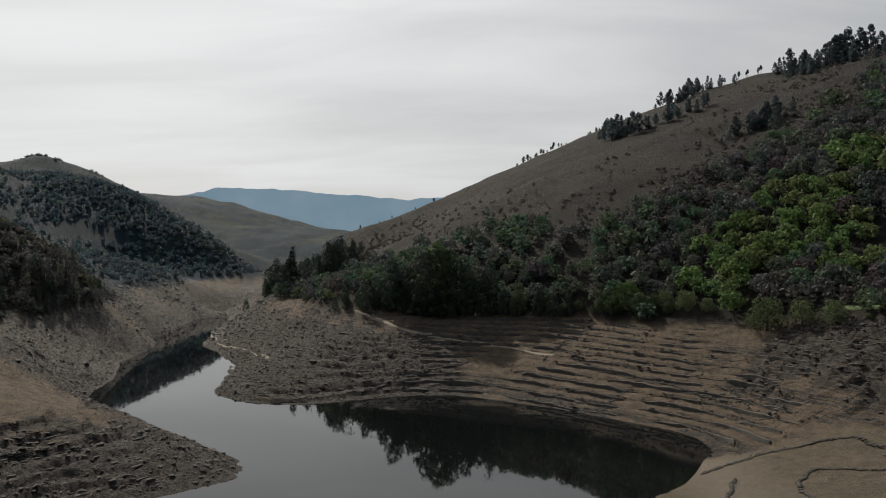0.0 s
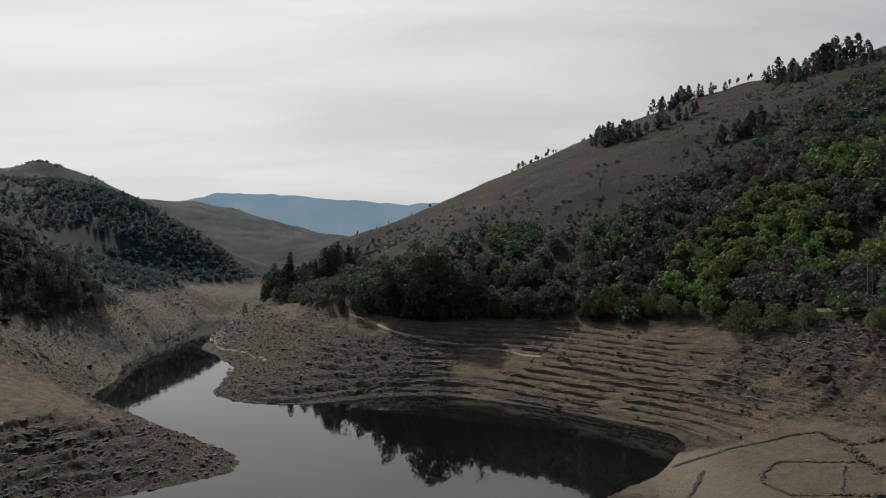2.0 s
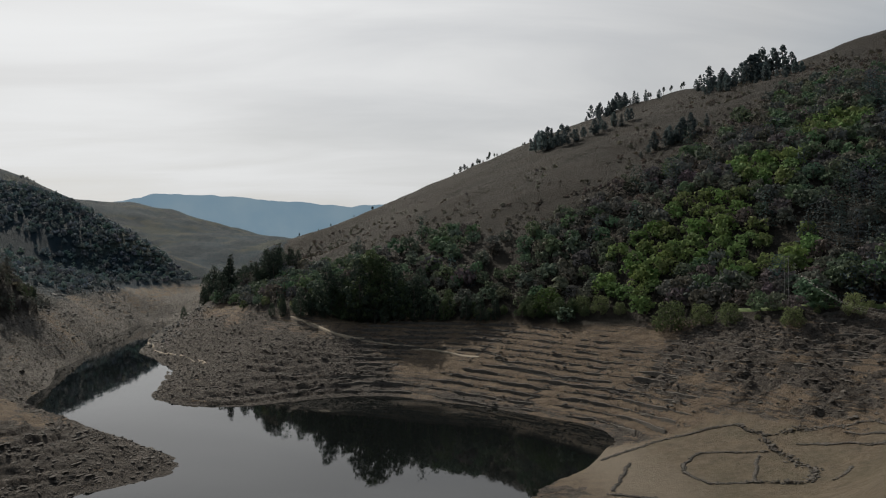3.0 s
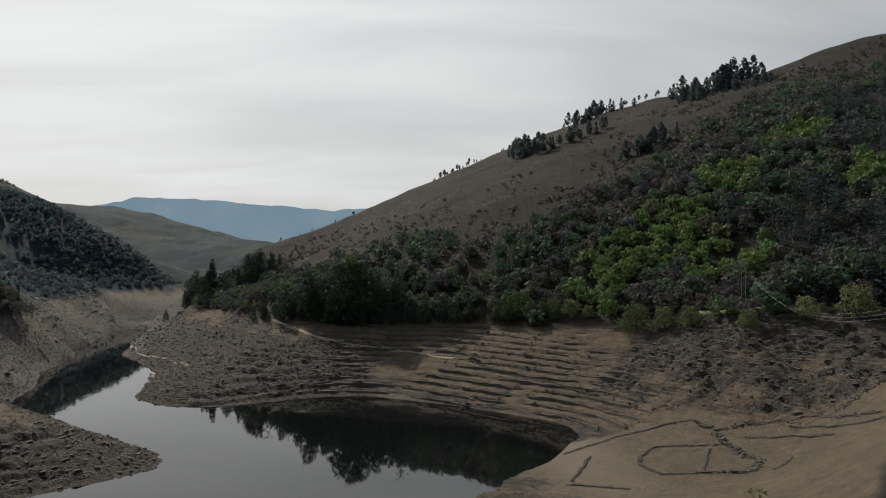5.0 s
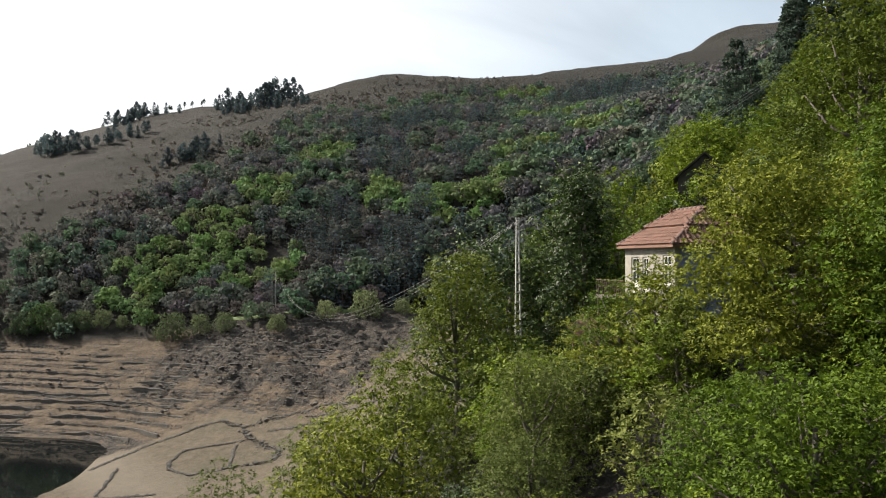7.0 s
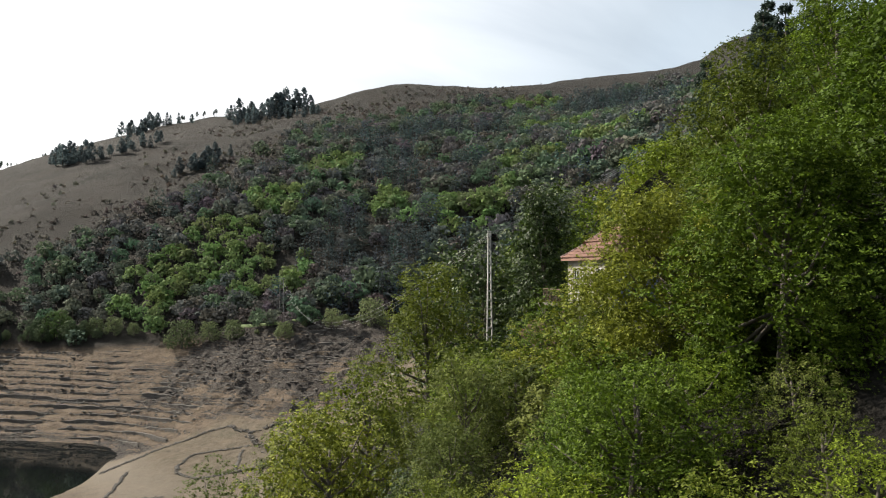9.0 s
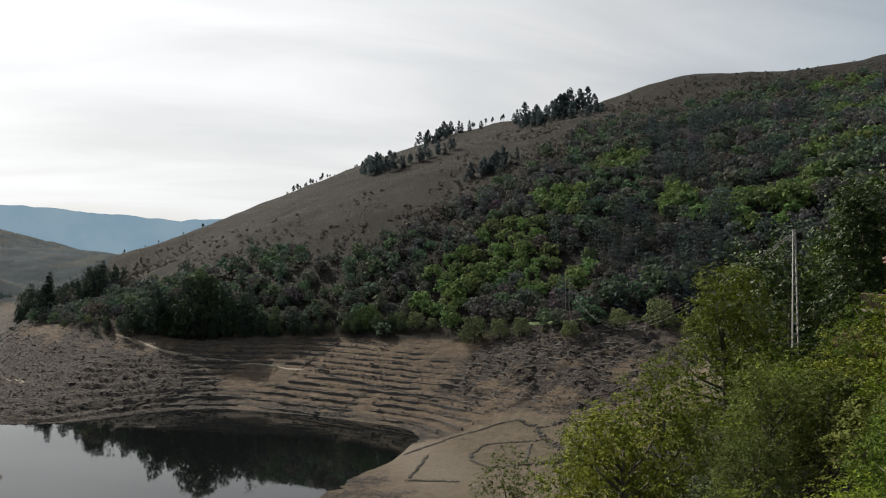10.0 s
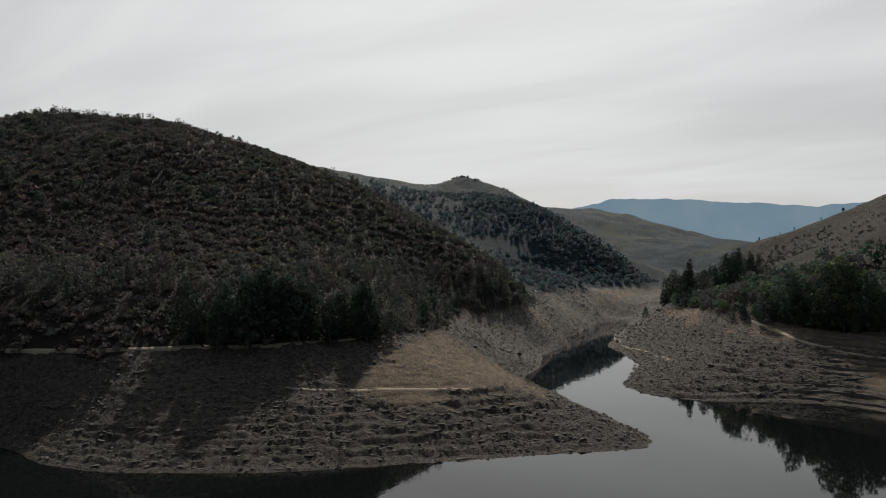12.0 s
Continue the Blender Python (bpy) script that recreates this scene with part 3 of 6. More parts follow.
def canopy(seed, radius, tall, n, leaf, mat, clear=0.1, lobe_count=34, top=0.4, lump=(0.2, 0.34)):
    """Trunk and crown of a tree seen from afar: billowing lobes of small leaves."""
    rng = np.random.default_rng(seed)
    ls = crown_lobes(rng, radius, tall * clear, tall, lobe_count, top, lump)
    p, o = lobed(rng, n, ls, 0.14)
    return (mesh_of("trunk", *limbs(rng, radius * 0.055 + 0.05, tall * 0.7, ls[::2]), BARK, False),
            leaf_mesh("crown", leaves(rng, p, leaf, o * 2.3, 0.85), mat))


def sprayed(seed, radius, tall, sprays, per, leaf, mat, clear=0.04, lobe_count=60, top=0.4, lump=(0.16, 0.28), reach=0.75, inner=0):
    """Trunk and crown of a tree seen close: twigs of leaves in layered sprays, with gaps between them."""
    rng = np.random.default_rng(seed)
    ls = crown_lobes(rng, radius, tall * clear, tall, lobe_count, top, lump)
    p, o = lobed(rng, sprays, ls, 0.1)
    along = o * (1, 1, 0.35) + rng.normal(size=o.shape) * 0.35
    along[:, 2] -= 0.12
    along /= np.linalg.norm(along, axis=1)[:, None]
    side = np.cross(along, (0, 0, 1.0))
    side /= np.linalg.norm(side, axis=1)[:, None] + 1e-9
    up = np.cross(side, along)
    k = np.repeat(np.arange(sprays), per)
    m = len(k)
    size = 0.82 * reach * rng.uniform(0.6, 1.3, sprays)[k]
    run = rng.uniform(-0.45, 0.6, m)
    c = p[k] + along[k] * (run * size)[:, None] + side[k] * (rng.normal(size=m) * 0.27 * size)[:, None] + up[k] * (rng.normal(size=m) * 0.11 * size)[:, None]
    nrm = up[k] + rng.normal(size=(m, 3)) * 0.42 + o[k] * 0.25
    nrm /= np.linalg.norm(nrm, axis=1)[:, None]
    t = along[k] + side[k] * rng.normal(size=m)[:, None] * 0.9 + rng.normal(size=(m, 3)) * 0.2
    t -= nrm * (t * nrm).sum(1)[:, None]
    t /= np.linalg.norm(t, axis=1)[:, None] + 1e-9
    b = np.cross(nrm, t)
    s = (leaf * rng.uniform(0.65, 1.3, m))[:, None]
    w = b * s * 0.36
    blades = np.stack([c + w - t * s * 0.45, c + t * s * 0.55, c - w - t * s * 0.45], 1)
    if inner:
        pick = np.array(ls)[rng.integers(0, len(ls), inner)]
        core = pick[:, :3] * (0.85, 0.85, 0.98) + rng.normal(size=(inner, 3)) * pick[:, 3:] * 0.28
        deep = leaves(rng, core, leaf * 1.5, None, 0.8).reshape(-1, 3, 3)
        blades = np.concatenate([blades, deep])
    return mesh_of("trunk", *limbs(rng, radius * 0.035 + 0.04, tall * 0.72, ls[::2]), BARK, False), leaf_mesh("crown", blades.reshape(-1, 3), mat)


def conifer_points(rng, radius, tall, n, clear=0.25, ragged=0.35):
    """Points on the whorled boughs of a pine."""
    tiers = max(5, int(tall / 1.5))
    pts, out = [], []
    for k in range(tiers):
        h = (k + 0.3 * rng.uniform(-1, 1)) / tiers
        z = tall * (clear + (1 - clear) * h)
        rr = radius * (1 - h) ** 0.75 * rng.uniform(1 - ragged, 1.05) + 0.25
        m = int(n / tiers * (1.6 - 1.2 * h)) + 2
        boughs = 5 + int(3 * (1 - h))
        a = rng.integers(0, boughs, m) * 2 * math.pi / boughs + k * 1.1 + rng.normal(size=m) * 0.22
        q = rr * rng.uniform(0.15, 1.0, m) ** 0.6
        pts.append(np.stack([q * np.cos(a), q * np.sin(a), z - q * 0.12 + rng.normal(size=m) * 0.25], -1))
        out.append(np.stack([np.cos(a) * 0.4, np.sin(a) * 0.4, np.full(m, 0.5)], -1))
    return np.concatenate(pts), np.concatenate(out)


def pine(seed, radius, tall, n, leaf, mat, clear=0.3, ragged=0.4):
    rng = np.random.default_rng(seed)
    p, o = conifer_points(rng, radius, tall, n, clear, ragged)
    trunk = tube([(0, 0, -0.8), (0.05, 0.1, tall * 0.4), (-0.1, 0, tall * 0.75), (0, 0, tall * 0.97)], [tall * 0.02, tall * 0.014, tall * 0.008, 0.03], 6)
    return mesh_of("trunk", *trunk, BARK, False), leaf_mesh("crown", leaves(rng, p, leaf, o, 0.6, 0.0), mat)


def plant(name, meshes, label, category, group, m):
    root = thing(name, label, category, group, m)
    part("trunk", meshes[0], root)
    part("crown", meshes[1], root)
    return root


def ground_z(x, y):
    return height(np.atleast_1d(np.asarray(x, float)), np.atleast_1d(np.asarray(y, float)))[0]


def scattered(rng, x0, x1, y0, y1, spacing):
    """Jittered grid of places."""
    gx, gy = np.meshgrid(np.arange(x0, x1, spacing), np.arange(y0, y1, spacing))
    j = spacing * 0.45
    return gx.ravel() + rng.uniform(-j, j, gx.size), gy.ravel() + rng.uniform(-j, j, gx.size)


def placed(x, y, z, turn, scale):
    return Matrix.LocRotScale((x, y, z), Euler((0, 0, turn)), Vector((scale, scale, scale)))


def wood_material():
    """Leaves of a joined wood, coloured tree by tree."""
    m, bsdf, node, link = material("wood_leaf")
    at = node("ShaderNodeAttribute", attribute_name="tint")
    geo = node("ShaderNodeNewGeometry")
    hs = node("ShaderNodeHueSaturation")
    link(at.outputs["Color"], hs.inputs["Color"])
    link(ramp(node, link, geo.outputs["Random Per Island"], 0, 1, 0.9, 1.12), hs.inputs["Value"])
    link(hs.outputs[0], bsdf.inputs["Base Color"])
    bsdf.inputs["Roughness"].default_value = 0.8
    bsdf.inputs["Specular IOR Level"].default_value = 0.05
    tr = node("ShaderNodeBsdfTranslucent")
    link(hs.outputs[0], tr.inputs[0])
    mx = node("ShaderNodeMixShader")
    mx.inputs[0].default_value = 0.27
    link(bsdf.outputs[0], mx.inputs[1])
    link(tr.outputs[0], mx.inputs[2])
    link(mx.outputs[0], m.node_tree.nodes["Material Output"].inputs[0])
    return m


LEAF_WOOD = wood_material()

OAK_TINT, GREEN_TINT, GREY_TINT, PINE_TINT, BARE_TINT = (0.078, 0.112, 0.072), (0.106, 0.152, 0.058), (0.09, 0.102, 0.084), (0.046, 0.064, 0.064), (0.086, 0.087, 0.083)


def wood(name, label, rows, seed):
    """One joined wood: rows of (x, y, z, radius, tall, kind, tint, leaves)."""
    rng = np.random.default_rng(seed)
    count_of = {16: 22, 24: 36, 60: 70, 80: 130, 125: 210}
    bank = {}
    for kind in ("broad", "pine", "shrub"):
        for n, many in count_of.items():
            for v in range(5):
                if kind == "pine":
                    p, o = conifer_points(rng, 0.5, 1.0, many, 0.12, 0.4)
                    p[:, 2] = np.clip(p[:, 2], 0.02, 1)
                else:
                    p, o = lobed(rng, many, crown_lobes(rng, 0.5, 0.1 if kind == "broad" else 0.0, 1.0, 14 if n > 60 else 7, 0.6, (0.22, 0.36)), 0.14)
                bank[kind, n, v] = p, o
    quads, tints = [], []
    for k, (x, y, z, r, tall, kind, tint, n) in enumerate(rows):
        p, o = bank[kind, n, k % 5]
        a = rng.uniform(0, 6.28)
        c, s = math.cos(a), math.sin(a)
        turn = np.array([[c, s, 0], [-s, c, 0], [0, 0, 1]])
        size = 1.0 * math.sqrt((r * r * 6 + r * tall * 3) / len(p))
        quads.append(leaves(rng, p @ (turn * (2 * r, 2 * r, tall)) + (x, y, z - 0.2), size, o @ turn * 2.3, 0.85))
        tints.append(np.tile((*[v * rng.uniform(0.88, 1.12) for v in tint], 1), (len(p) * 3, 1)))
        if tall < 5.2:
            continue
        trunk_w = 0.12 + 0.02 * tall
        t = np.array([[-trunk_w, 0, -1], [trunk_w, 0, -1], [0, 0, tall * 0.8]])
        quads.append(np.concatenate([t + (x, y, z), t[:, [1, 0, 2]] + (x, y, z)]))
        tints.append(np.tile((0.07, 0.06, 0.05, 1), (6, 1)))
    me = leaf_mesh(name, np.concatenate(quads), LEAF_WOOD)
    at = me.color_attributes.new("tint", "FLOAT_COLOR", "POINT")
    at.data.foreach_set("color", np.concatenate(tints).astype(np.float32).ravel())
    return tagged(new(name, me), label, "trees", kind="stuff")


# ---- woods of the right-hand hill ----
rng = np.random.default_rng(11)
OAKS = [canopy(20 + k, 5.4, 11.0, 1900, 0.5, LEAF_OAK) for k in range(4)]
SPRINGS = [canopy(30 + k, 5.2, 10.5, 2000, 0.48, LEAF_SPRING) for k in range(4)]
BIG_OAKS = [canopy(24 + k, 7.5, 18.0, 2800, 0.62, LEAF_OAK, 0.08, 46, 0.4, (0.17, 0.3)) for k in range(3)]
GREYS = [canopy(40 + k, 3.0, 6.0, 900, 0.36, LEAF_GREY, 0.05, 22) for k in range(3)]
PINES = [pine(50 + k, 3.4, 17.0, 850, 0.9, LEAF_PINE, 0.25) for k in range(4)]


def tree_limit(x, y):
    """How high the wood climbs the right-hand hill."""
    return np.interp(x, [-160, -60, 0, 100, 180, 260, 400, 520, 700], [58, 52, 62, 84, 112, 160, 215, 245, 262])


def is_green(x, y):
    """The belt of fresh green broadleaf trees."""
    spots = ((125, 355, 18, 22), (150, 368, 26, 30), (178, 388, 24, 26), (185, 332, 22, 24), (220, 408, 22, 26), (285, 440, 24, 20), (271, 349, 22, 18), (276, 308, 26, 16),
             (303, 288, 30, 18), (363, 318, 26, 14), (415, 300, 44, 20), (555, 504, 40, 30), (470, 390, 40, 14))
    return np.max([np.exp(-(((x - a) / p) ** 2 + ((y - b) / q) ** 2)) for a, b, p, q in spots], axis=0)


def is_pine(x, y):
    """The dark pine stands."""
    spots = ((338, 450, 30, 34), (384, 452, 36, 30), (408, 420, 34, 26), (312, 385, 26, 24), (345, 350, 26, 14), (600, 447, 40, 50), (570, 370, 40, 34), (545, 447, 26, 22),
             # pines here also darken a slope that lies in shade
             (244, 346, 16, 18), (214, 318, 16, 20), (252, 300, 26, 18), (238, 268, 30, 12))
    return np.max([np.exp(-(((x - a) / p) ** 2 + ((y - b) / q) ** 2)) for a, b, p, q in spots], axis=0)


x, y = scattered(rng, -170, 720, 60, 720, 8.6)
z, bare = height(x, y)[:2]
lim = tree_limit(x, y) + 14 * fbm(x / 45, y / 45, 3, 71)
right_side = (y > 250 + 0 * x) | (x > 190) | ((x > 150) & (y < 140))
gap = fbm(x / 26, y / 26, 3, 81)
keep = (bare < 0.15) & (z < lim) & right_side & (gap > -0.75) & (x > -150) & (y < 700 - 0.25 * x) & ((y > 215 + 0.03 * x) | (x > 185))
thin = np.clip((lim - z) / 40 + 0.35, 0, 1)
keep &= rng.uniform(size=x.size) < thin
near = np.hypot(x - 8, y + 50)
EDGE_BUSHES = ((132, 313, 2.9, 0), (142, 303, 2.0, 0), (149, 291, 2.0, 0), (163, 266, 1.7, 0), (157, 283, 0.5, 1), (204, 257, 2.9, 0), (222, 253, 1.8, 0), (186, 263, 1.8, 0),
               (196, 268, 0.8, 0), (175, 270, 0.55, 0), (240, 250, 1.2, 2), (104, 358, 1.8, 1), (111, 350, 1.9, 1), (90, 374, 2.8, 2), (118, 342, 1.3, 0),
               (55, 397, 0.9, 1), (62, 395, 0.8, 1), (69, 391, 0.9, 1), (36, 404, 0.9, 1), (29, 406, 0.8, 1), (24, 408, 1.0, 1), (-60, 468, 1.1, 1),
               (-72, 482, 1.2, 1), (-90, 505, 1.1, 1), (-52, 462, 0.9, 0), (-40, 450, 1.0, 1))
for bx, by, s, k in EDGE_BUSHES:
    keep &= np.hypot(x - bx, y - by) > 2.0 + 3.6 * s
order = np.argsort(near)
rows, count = [], 0
for k in order:
    if not keep[k]:
        continue
    g = is_green(x[k], y[k]) + 0.22 * vnoise(x[k] / 22, y[k] / 22, 5)
    dry = vnoise(x[k] / 35, y[k] / 35, 15) > 0.25 and g < 0.35
    edge = z[k] - top_level(x[k], y[k])
    s = rng.uniform(0.8, 1.4) * (1 + 0.4 * smooth(190, 215, x[k]) * smooth(310, 280, y[k]))
    grand = x[k] < 55 and edge < 16
    if count < 150:
        kind = SPRINGS if g > 0.42 else GREYS if (edge < 2.5 and rng.uniform() < 0.35) else PINES if (x[k] < 60 and rng.uniform() < 0.06) else BIG_OAKS if grand else OAKS
        label = {id(SPRINGS): "fresh green broadleaf tree in the hillside wood", id(GREYS): "pale grey-green small tree at the wood's edge",
                 id(PINES): "dark green pine in the hillside wood", id(OAKS): "dark green oak tree in the hillside wood", id(BIG_OAKS): "large dark green oak at the foot of the hillside"}[id(kind)]
        plant("tree", kind[rng.integers(len(kind))], label, "tree", "hillside wood", placed(x[k], y[k], z[k] - 0.3, rng.uniform(0, 6.28), s))
        count += 1
    else:
        tint = GREEN_TINT if g > 0.42 else BARE_TINT if rng.uniform() < (0.75 if dry else 0.25) else OAK_TINT if rng.uniform() < 0.65 else GREY_TINT
        dark_pine = is_pine(x[k], y[k]) + 0.25 * vnoise(x[k] / 14, y[k] / 14, 25) > 0.5 or (g < 0.3 and rng.uniform() < 0.08)
        kind = "pine" if dark_pine else "broad"
        if dark_pine:
            tint = PINE_TINT
        r, tall = (3.2 * s, 13.5 * s) if dark_pine else (6.2 * s, 8.6 * s)
        rows.append((x[k], y[k], z[k] - 0.3, r, tall, kind, tint, 125 if near[k] < 470 else 80))
# low heath above the wood, with a few young pines
x, y = scattered(rng, -140, 700, 330, 900, 8.0)
z, bare = height(x, y)[:2]
lim = tree_limit(x, y)
keep = (bare < 0.1) & (z > lim - 12) & (rng.uniform(size=x.size) < np.clip(0.8 - (z - lim) / 60, 0.04, 0.8) * (0.7 + 0.8 * vnoise(x / 31, y / 31, 17))) & (y < 900 - 0.28 * x)
for k in np.nonzero(keep)[0]:
    s = rng.uniform(0.5, 1.5)
    tall = rng.uniform() < 0.05
    tone = rng.uniform(0.7, 1.2)
    rows.append((x[k], y[k], z[k] - 0.3, (1.2 if tall else 1.35) * s, (4.5 if tall else 0.9) * s, "pine" if tall else "shrub",
                 (0.06, 0.07, 0.05) if tall else (0.06 * tone, 0.05 * tone, 0.041 * tone), 60 if tall else 16))
# scrub that thins out above the wood
x, y = scattered(rng, -120, 640, 300, 760, 6.5)
z, bare = height(x, y)[:2]
above = z - tree_limit(x, y)
keep = (bare < 0.1) & (above > -15) & (above < 40) & (rng.uniform(size=x.size) < 0.75 - above / 55) & (fbm(x / 30, y / 30, 3, 27) > -0.25)
for k in np.nonzero(keep)[0]:
    s = rng.uniform(0.6, 1.3)
    tone = rng.uniform(0.8, 1.2)
    rows.append((x[k], y[k], z[k] - 0.3, 2.0 * s, 2.6 * s, "broad", (0.088 * tone, 0.08 * tone, 0.068 * tone), 24))
wood("hillside_wood", "mixed green and grey woodland covering the hillside", rows, 3)

# tall pines on the spur and along the skyline
SKY_PINES = [pine(60, 4.6, 16.0, 700, 1.1, LEAF_RIDGE, 0.12, 0.55)] + [canopy(63 + k, 4.8, 15.5, 560, 1.1, LEAF_RIDGE, 0.1, 22, 0.3, (0.18, 0.36)) for k in range(3)]
BANK_TREES = [canopy(90 + k, 5.0, 17.0, 1500, 0.62, LEAF_OAK if k == 0 else LEAF_PINE, 0.06, 40, 0.4, (0.18, 0.32)) for k in range(3)]
SLIM = [canopy(70 + k, 2.1, 9.0, 200, 0.75, LEAF_PINE, 0.45, 9, 0.4, (0.3, 0.5)) for k in range(3)]


def skyline(points, n, tall, wide, seed, meshes, unit, group, label):
    r = np.random.default_rng(seed)
    pts = np.array(points, float)
    seg = np.r_[0, np.cumsum(np.hypot(*np.diff(pts[:, :2], axis=0).T))]
    for k in range(n):
        swell = 0.72 + 0.45 * float(vnoise(np.array([k * 6.0 / n + seed]), np.array([0.5]), seed)[0]) + 0.2 * math.sin(math.pi * k / n)
        t = seg[-1] * (k + r.uniform(0.1, 0.9)) / n
        px, py = np.interp(t, seg, pts[:, 0]), np.interp(t, seg, pts[:, 1])
        px, py = px + r.normal() * wide, py + r.normal() * wide
        plant("pine_tree" if "pine" in label else "bank_tree" if "bank" in label else "ridge_tree", meshes[r.integers(len(meshes))], label, "tree", group,
              placed(px, py, ground_z(px, py)[0] - 0.4, r.uniform(0, 6.28), tall / unit * r.uniform(0.6, 1.3) * swell))


skyline([(72, 955), (152, 964)], 20, 14.0, 1.0, 1, SLIM, 9.0, "pines along the ridge", "slim dark pine standing on the open ridge")
skyline([(-95, 845), (60, 950)], 9, 6.5, 3.0, 2, SLIM, 9.0, "pines along the ridge", "small dark pine on the open ridge")
skyline([(165, 963), (262, 946)], 22, 9.0, 4.0, 3, SLIM, 9.0, "pines along the ridge", "small dark pine on the open ridge")
skyline([(258, 920), (300, 865)], 14, 17.0, 9.0, 4, SKY_PINES, 16.0, "ridge grove", "tall haze-blue tree in the ridge grove")
skyline([(238, 806), (268, 834), (296, 822)], 18, 15.0, 7.0, 16, SKY_PINES, 16.0, "ridge grove", "tall haze-blue tree in the ridge grove")
skyline([(318, 880), (350, 826)], 10, 10.0, 4.0, 5, SLIM, 9.0, "pines along the ridge", "small dark pine on the open ridge")
skyline([(349, 790), (410, 728)], 44, 23.0, 12.0, 6, SKY_PINES, 16.0, "ridge wood", "tall haze-blue tree in the ridge wood")
skyline([(338, 760), (342, 700), (366, 668), (412, 690)], 26, 16.0, 9.0, 17, SKY_PINES, 16.0, "ridge wood", "tall haze-blue tree in the ridge wood")
skyline([(150, 735), (165, 672), (200, 666), (230, 668)], 34, 17.0, 7.0, 11, SKY_PINES, 16.0, "heath grove", "haze-blue tree in a line across the heath")
skyline([(194, 533), (212, 524), (245, 546)], 20, 14.0, 6.5, 10, SKY_PINES, 16.0, "hillside clump", "haze-blue tree in a clump on the heath")
skyline([(-150, 640), (-118, 590), (-85, 560), (-70, 600), (-110, 650)], 46, 26.0, 9.0, 7, PINES[:1] + BANK_TREES[1:], 17.0, "spur trees", "tall dark tree on the spur above the water")
skyline([(620, 735), (980, 618)], 7, 5.0, 4.0, 8, SLIM, 9.0, "pines along the ridge", "small dark pine on the open ridge")

skyline([(-50, 452), (-20, 428), (30, 408)], 16, 30.0, 4.0, 9, BANK_TREES, 17.0, "bank trees", "tall dark tree at the top of the bank")

skyline([(-66, 466), (-30, 434), (10, 409), (40, 401), (72, 389)], 36, 16.0, 1.6, 14, BANK_TREES, 17.0, "bank trees", "dark tree leaning over the bank's edge")
skyline([(72, 387), (88, 371), (104, 353)], 12, 9.5, 1.2, 15, OAKS, 11.0, "bank trees", "dark tree leaning over the bank's edge")

# ---- woods of the left-hand hill ----
rng = np.random.default_rng(12)
rows = []
x, y = scattered(rng, -620, -180, 95, 545, 5.9)
z, bare = height(x, y)[:2]
gap = fbm(x / 40, y / 40, 3, 91)
keep = (bare < 0.1) & (x < -180)
n_near = 0
for k in np.argsort(z):
    if not keep[k]:
        continue
    low = z[k] < 40
    s = rng.uniform(0.7, 1.25)
    c = rng.uniform()
    lane = vnoise((x[k] * 0.866 + y[k] * 0.5) / 9, 0.0, 19)
    stand = lane < 0.4 and vnoise(x[k] / 12, y[k] / 12, 19) > -0.35
    grove = float(fbm(np.array([x[k] / 38]), np.array([y[k] / 38]), 3, 92)[0])
    brink = x[k] < -236 and z[k] < 46
    if low and stand and c < 0.3 and n_near < 70 and not brink:
        n_near += 1
        kind = PINES if rng.uniform() < 0.6 else BANK_TREES
        plant("tree", kind[rng.integers(3)], "tall dark tree at the foot of the shaded hill" if kind is BANK_TREES else "dark pine at the foot of the shaded hill", "tree",
              "shaded hill wood", placed(x[k], y[k], z[k] - 0.3, rng.uniform(0, 6.28), 0.62 * s))
    elif z[k] < 58 and c < 0.62 + 0.4 * grove and not brink:
        rows.append((x[k], y[k], z[k] - 0.3, 2.6 * s, (8.5 if low else 11.0) * s, "pine" if rng.uniform() < 0.5 else "broad", (0.066, 0.075, 0.067) if rng.uniform() < 0.6 else (0.085, 0.082, 0.076), 80))
    elif (grove > 0.15 and c < 0.5) or c < 0.05:
        rows.append((x[k], y[k], z[k] - 0.3, 2.8 * s, 6.0 * s, "pine" if rng.uniform() < 0.6 else "broad", (0.075, 0.08, 0.072), 60))
    else:
        tone = rng.uniform(0.85, 1.12)
        tint = (0.09, 0.08, 0.074) if gap[k] + 0.25 * rng.normal() < 0.05 else (0.082, 0.084, 0.07)
        rows.append((x[k], y[k], z[k] - 0.7, rng.uniform(4.0, 5.6), rng.uniform(2.0, 3.2), "shrub", tuple(v * tone for v in tint), 24))
wood("shaded_wood", "dark pine and scrub woodland covering the shaded hill", rows, 4)

skyline([(-233, 168), (-222, 182), (-203, 213), (-187, 245)], 44, 25.0, 2.5, 13, BANK_TREES[1:], 17.0, "shaded hill wood", "tall dark tree at the top of the shaded bank")

# ---- woods of the hill beyond the narrows ----
rng = np.random.default_rng(16)
x, y = scattered(rng, -900, -225, 690, 1090, 7.5)
z = ground_z(x, y)
spine = np.interp(x, [-947, -721, -529, -456, -386, -314, -251], [1036, 1030, 1050, 1025, 1000, 960, 940])
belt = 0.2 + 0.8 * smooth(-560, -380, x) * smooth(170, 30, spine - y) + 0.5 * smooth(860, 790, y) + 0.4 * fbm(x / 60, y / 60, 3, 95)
# the tint is blued and lightened to carry haze
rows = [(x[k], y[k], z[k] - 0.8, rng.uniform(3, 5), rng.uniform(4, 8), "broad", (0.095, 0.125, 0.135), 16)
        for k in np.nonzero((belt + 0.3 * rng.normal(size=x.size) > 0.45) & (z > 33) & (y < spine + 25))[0]]
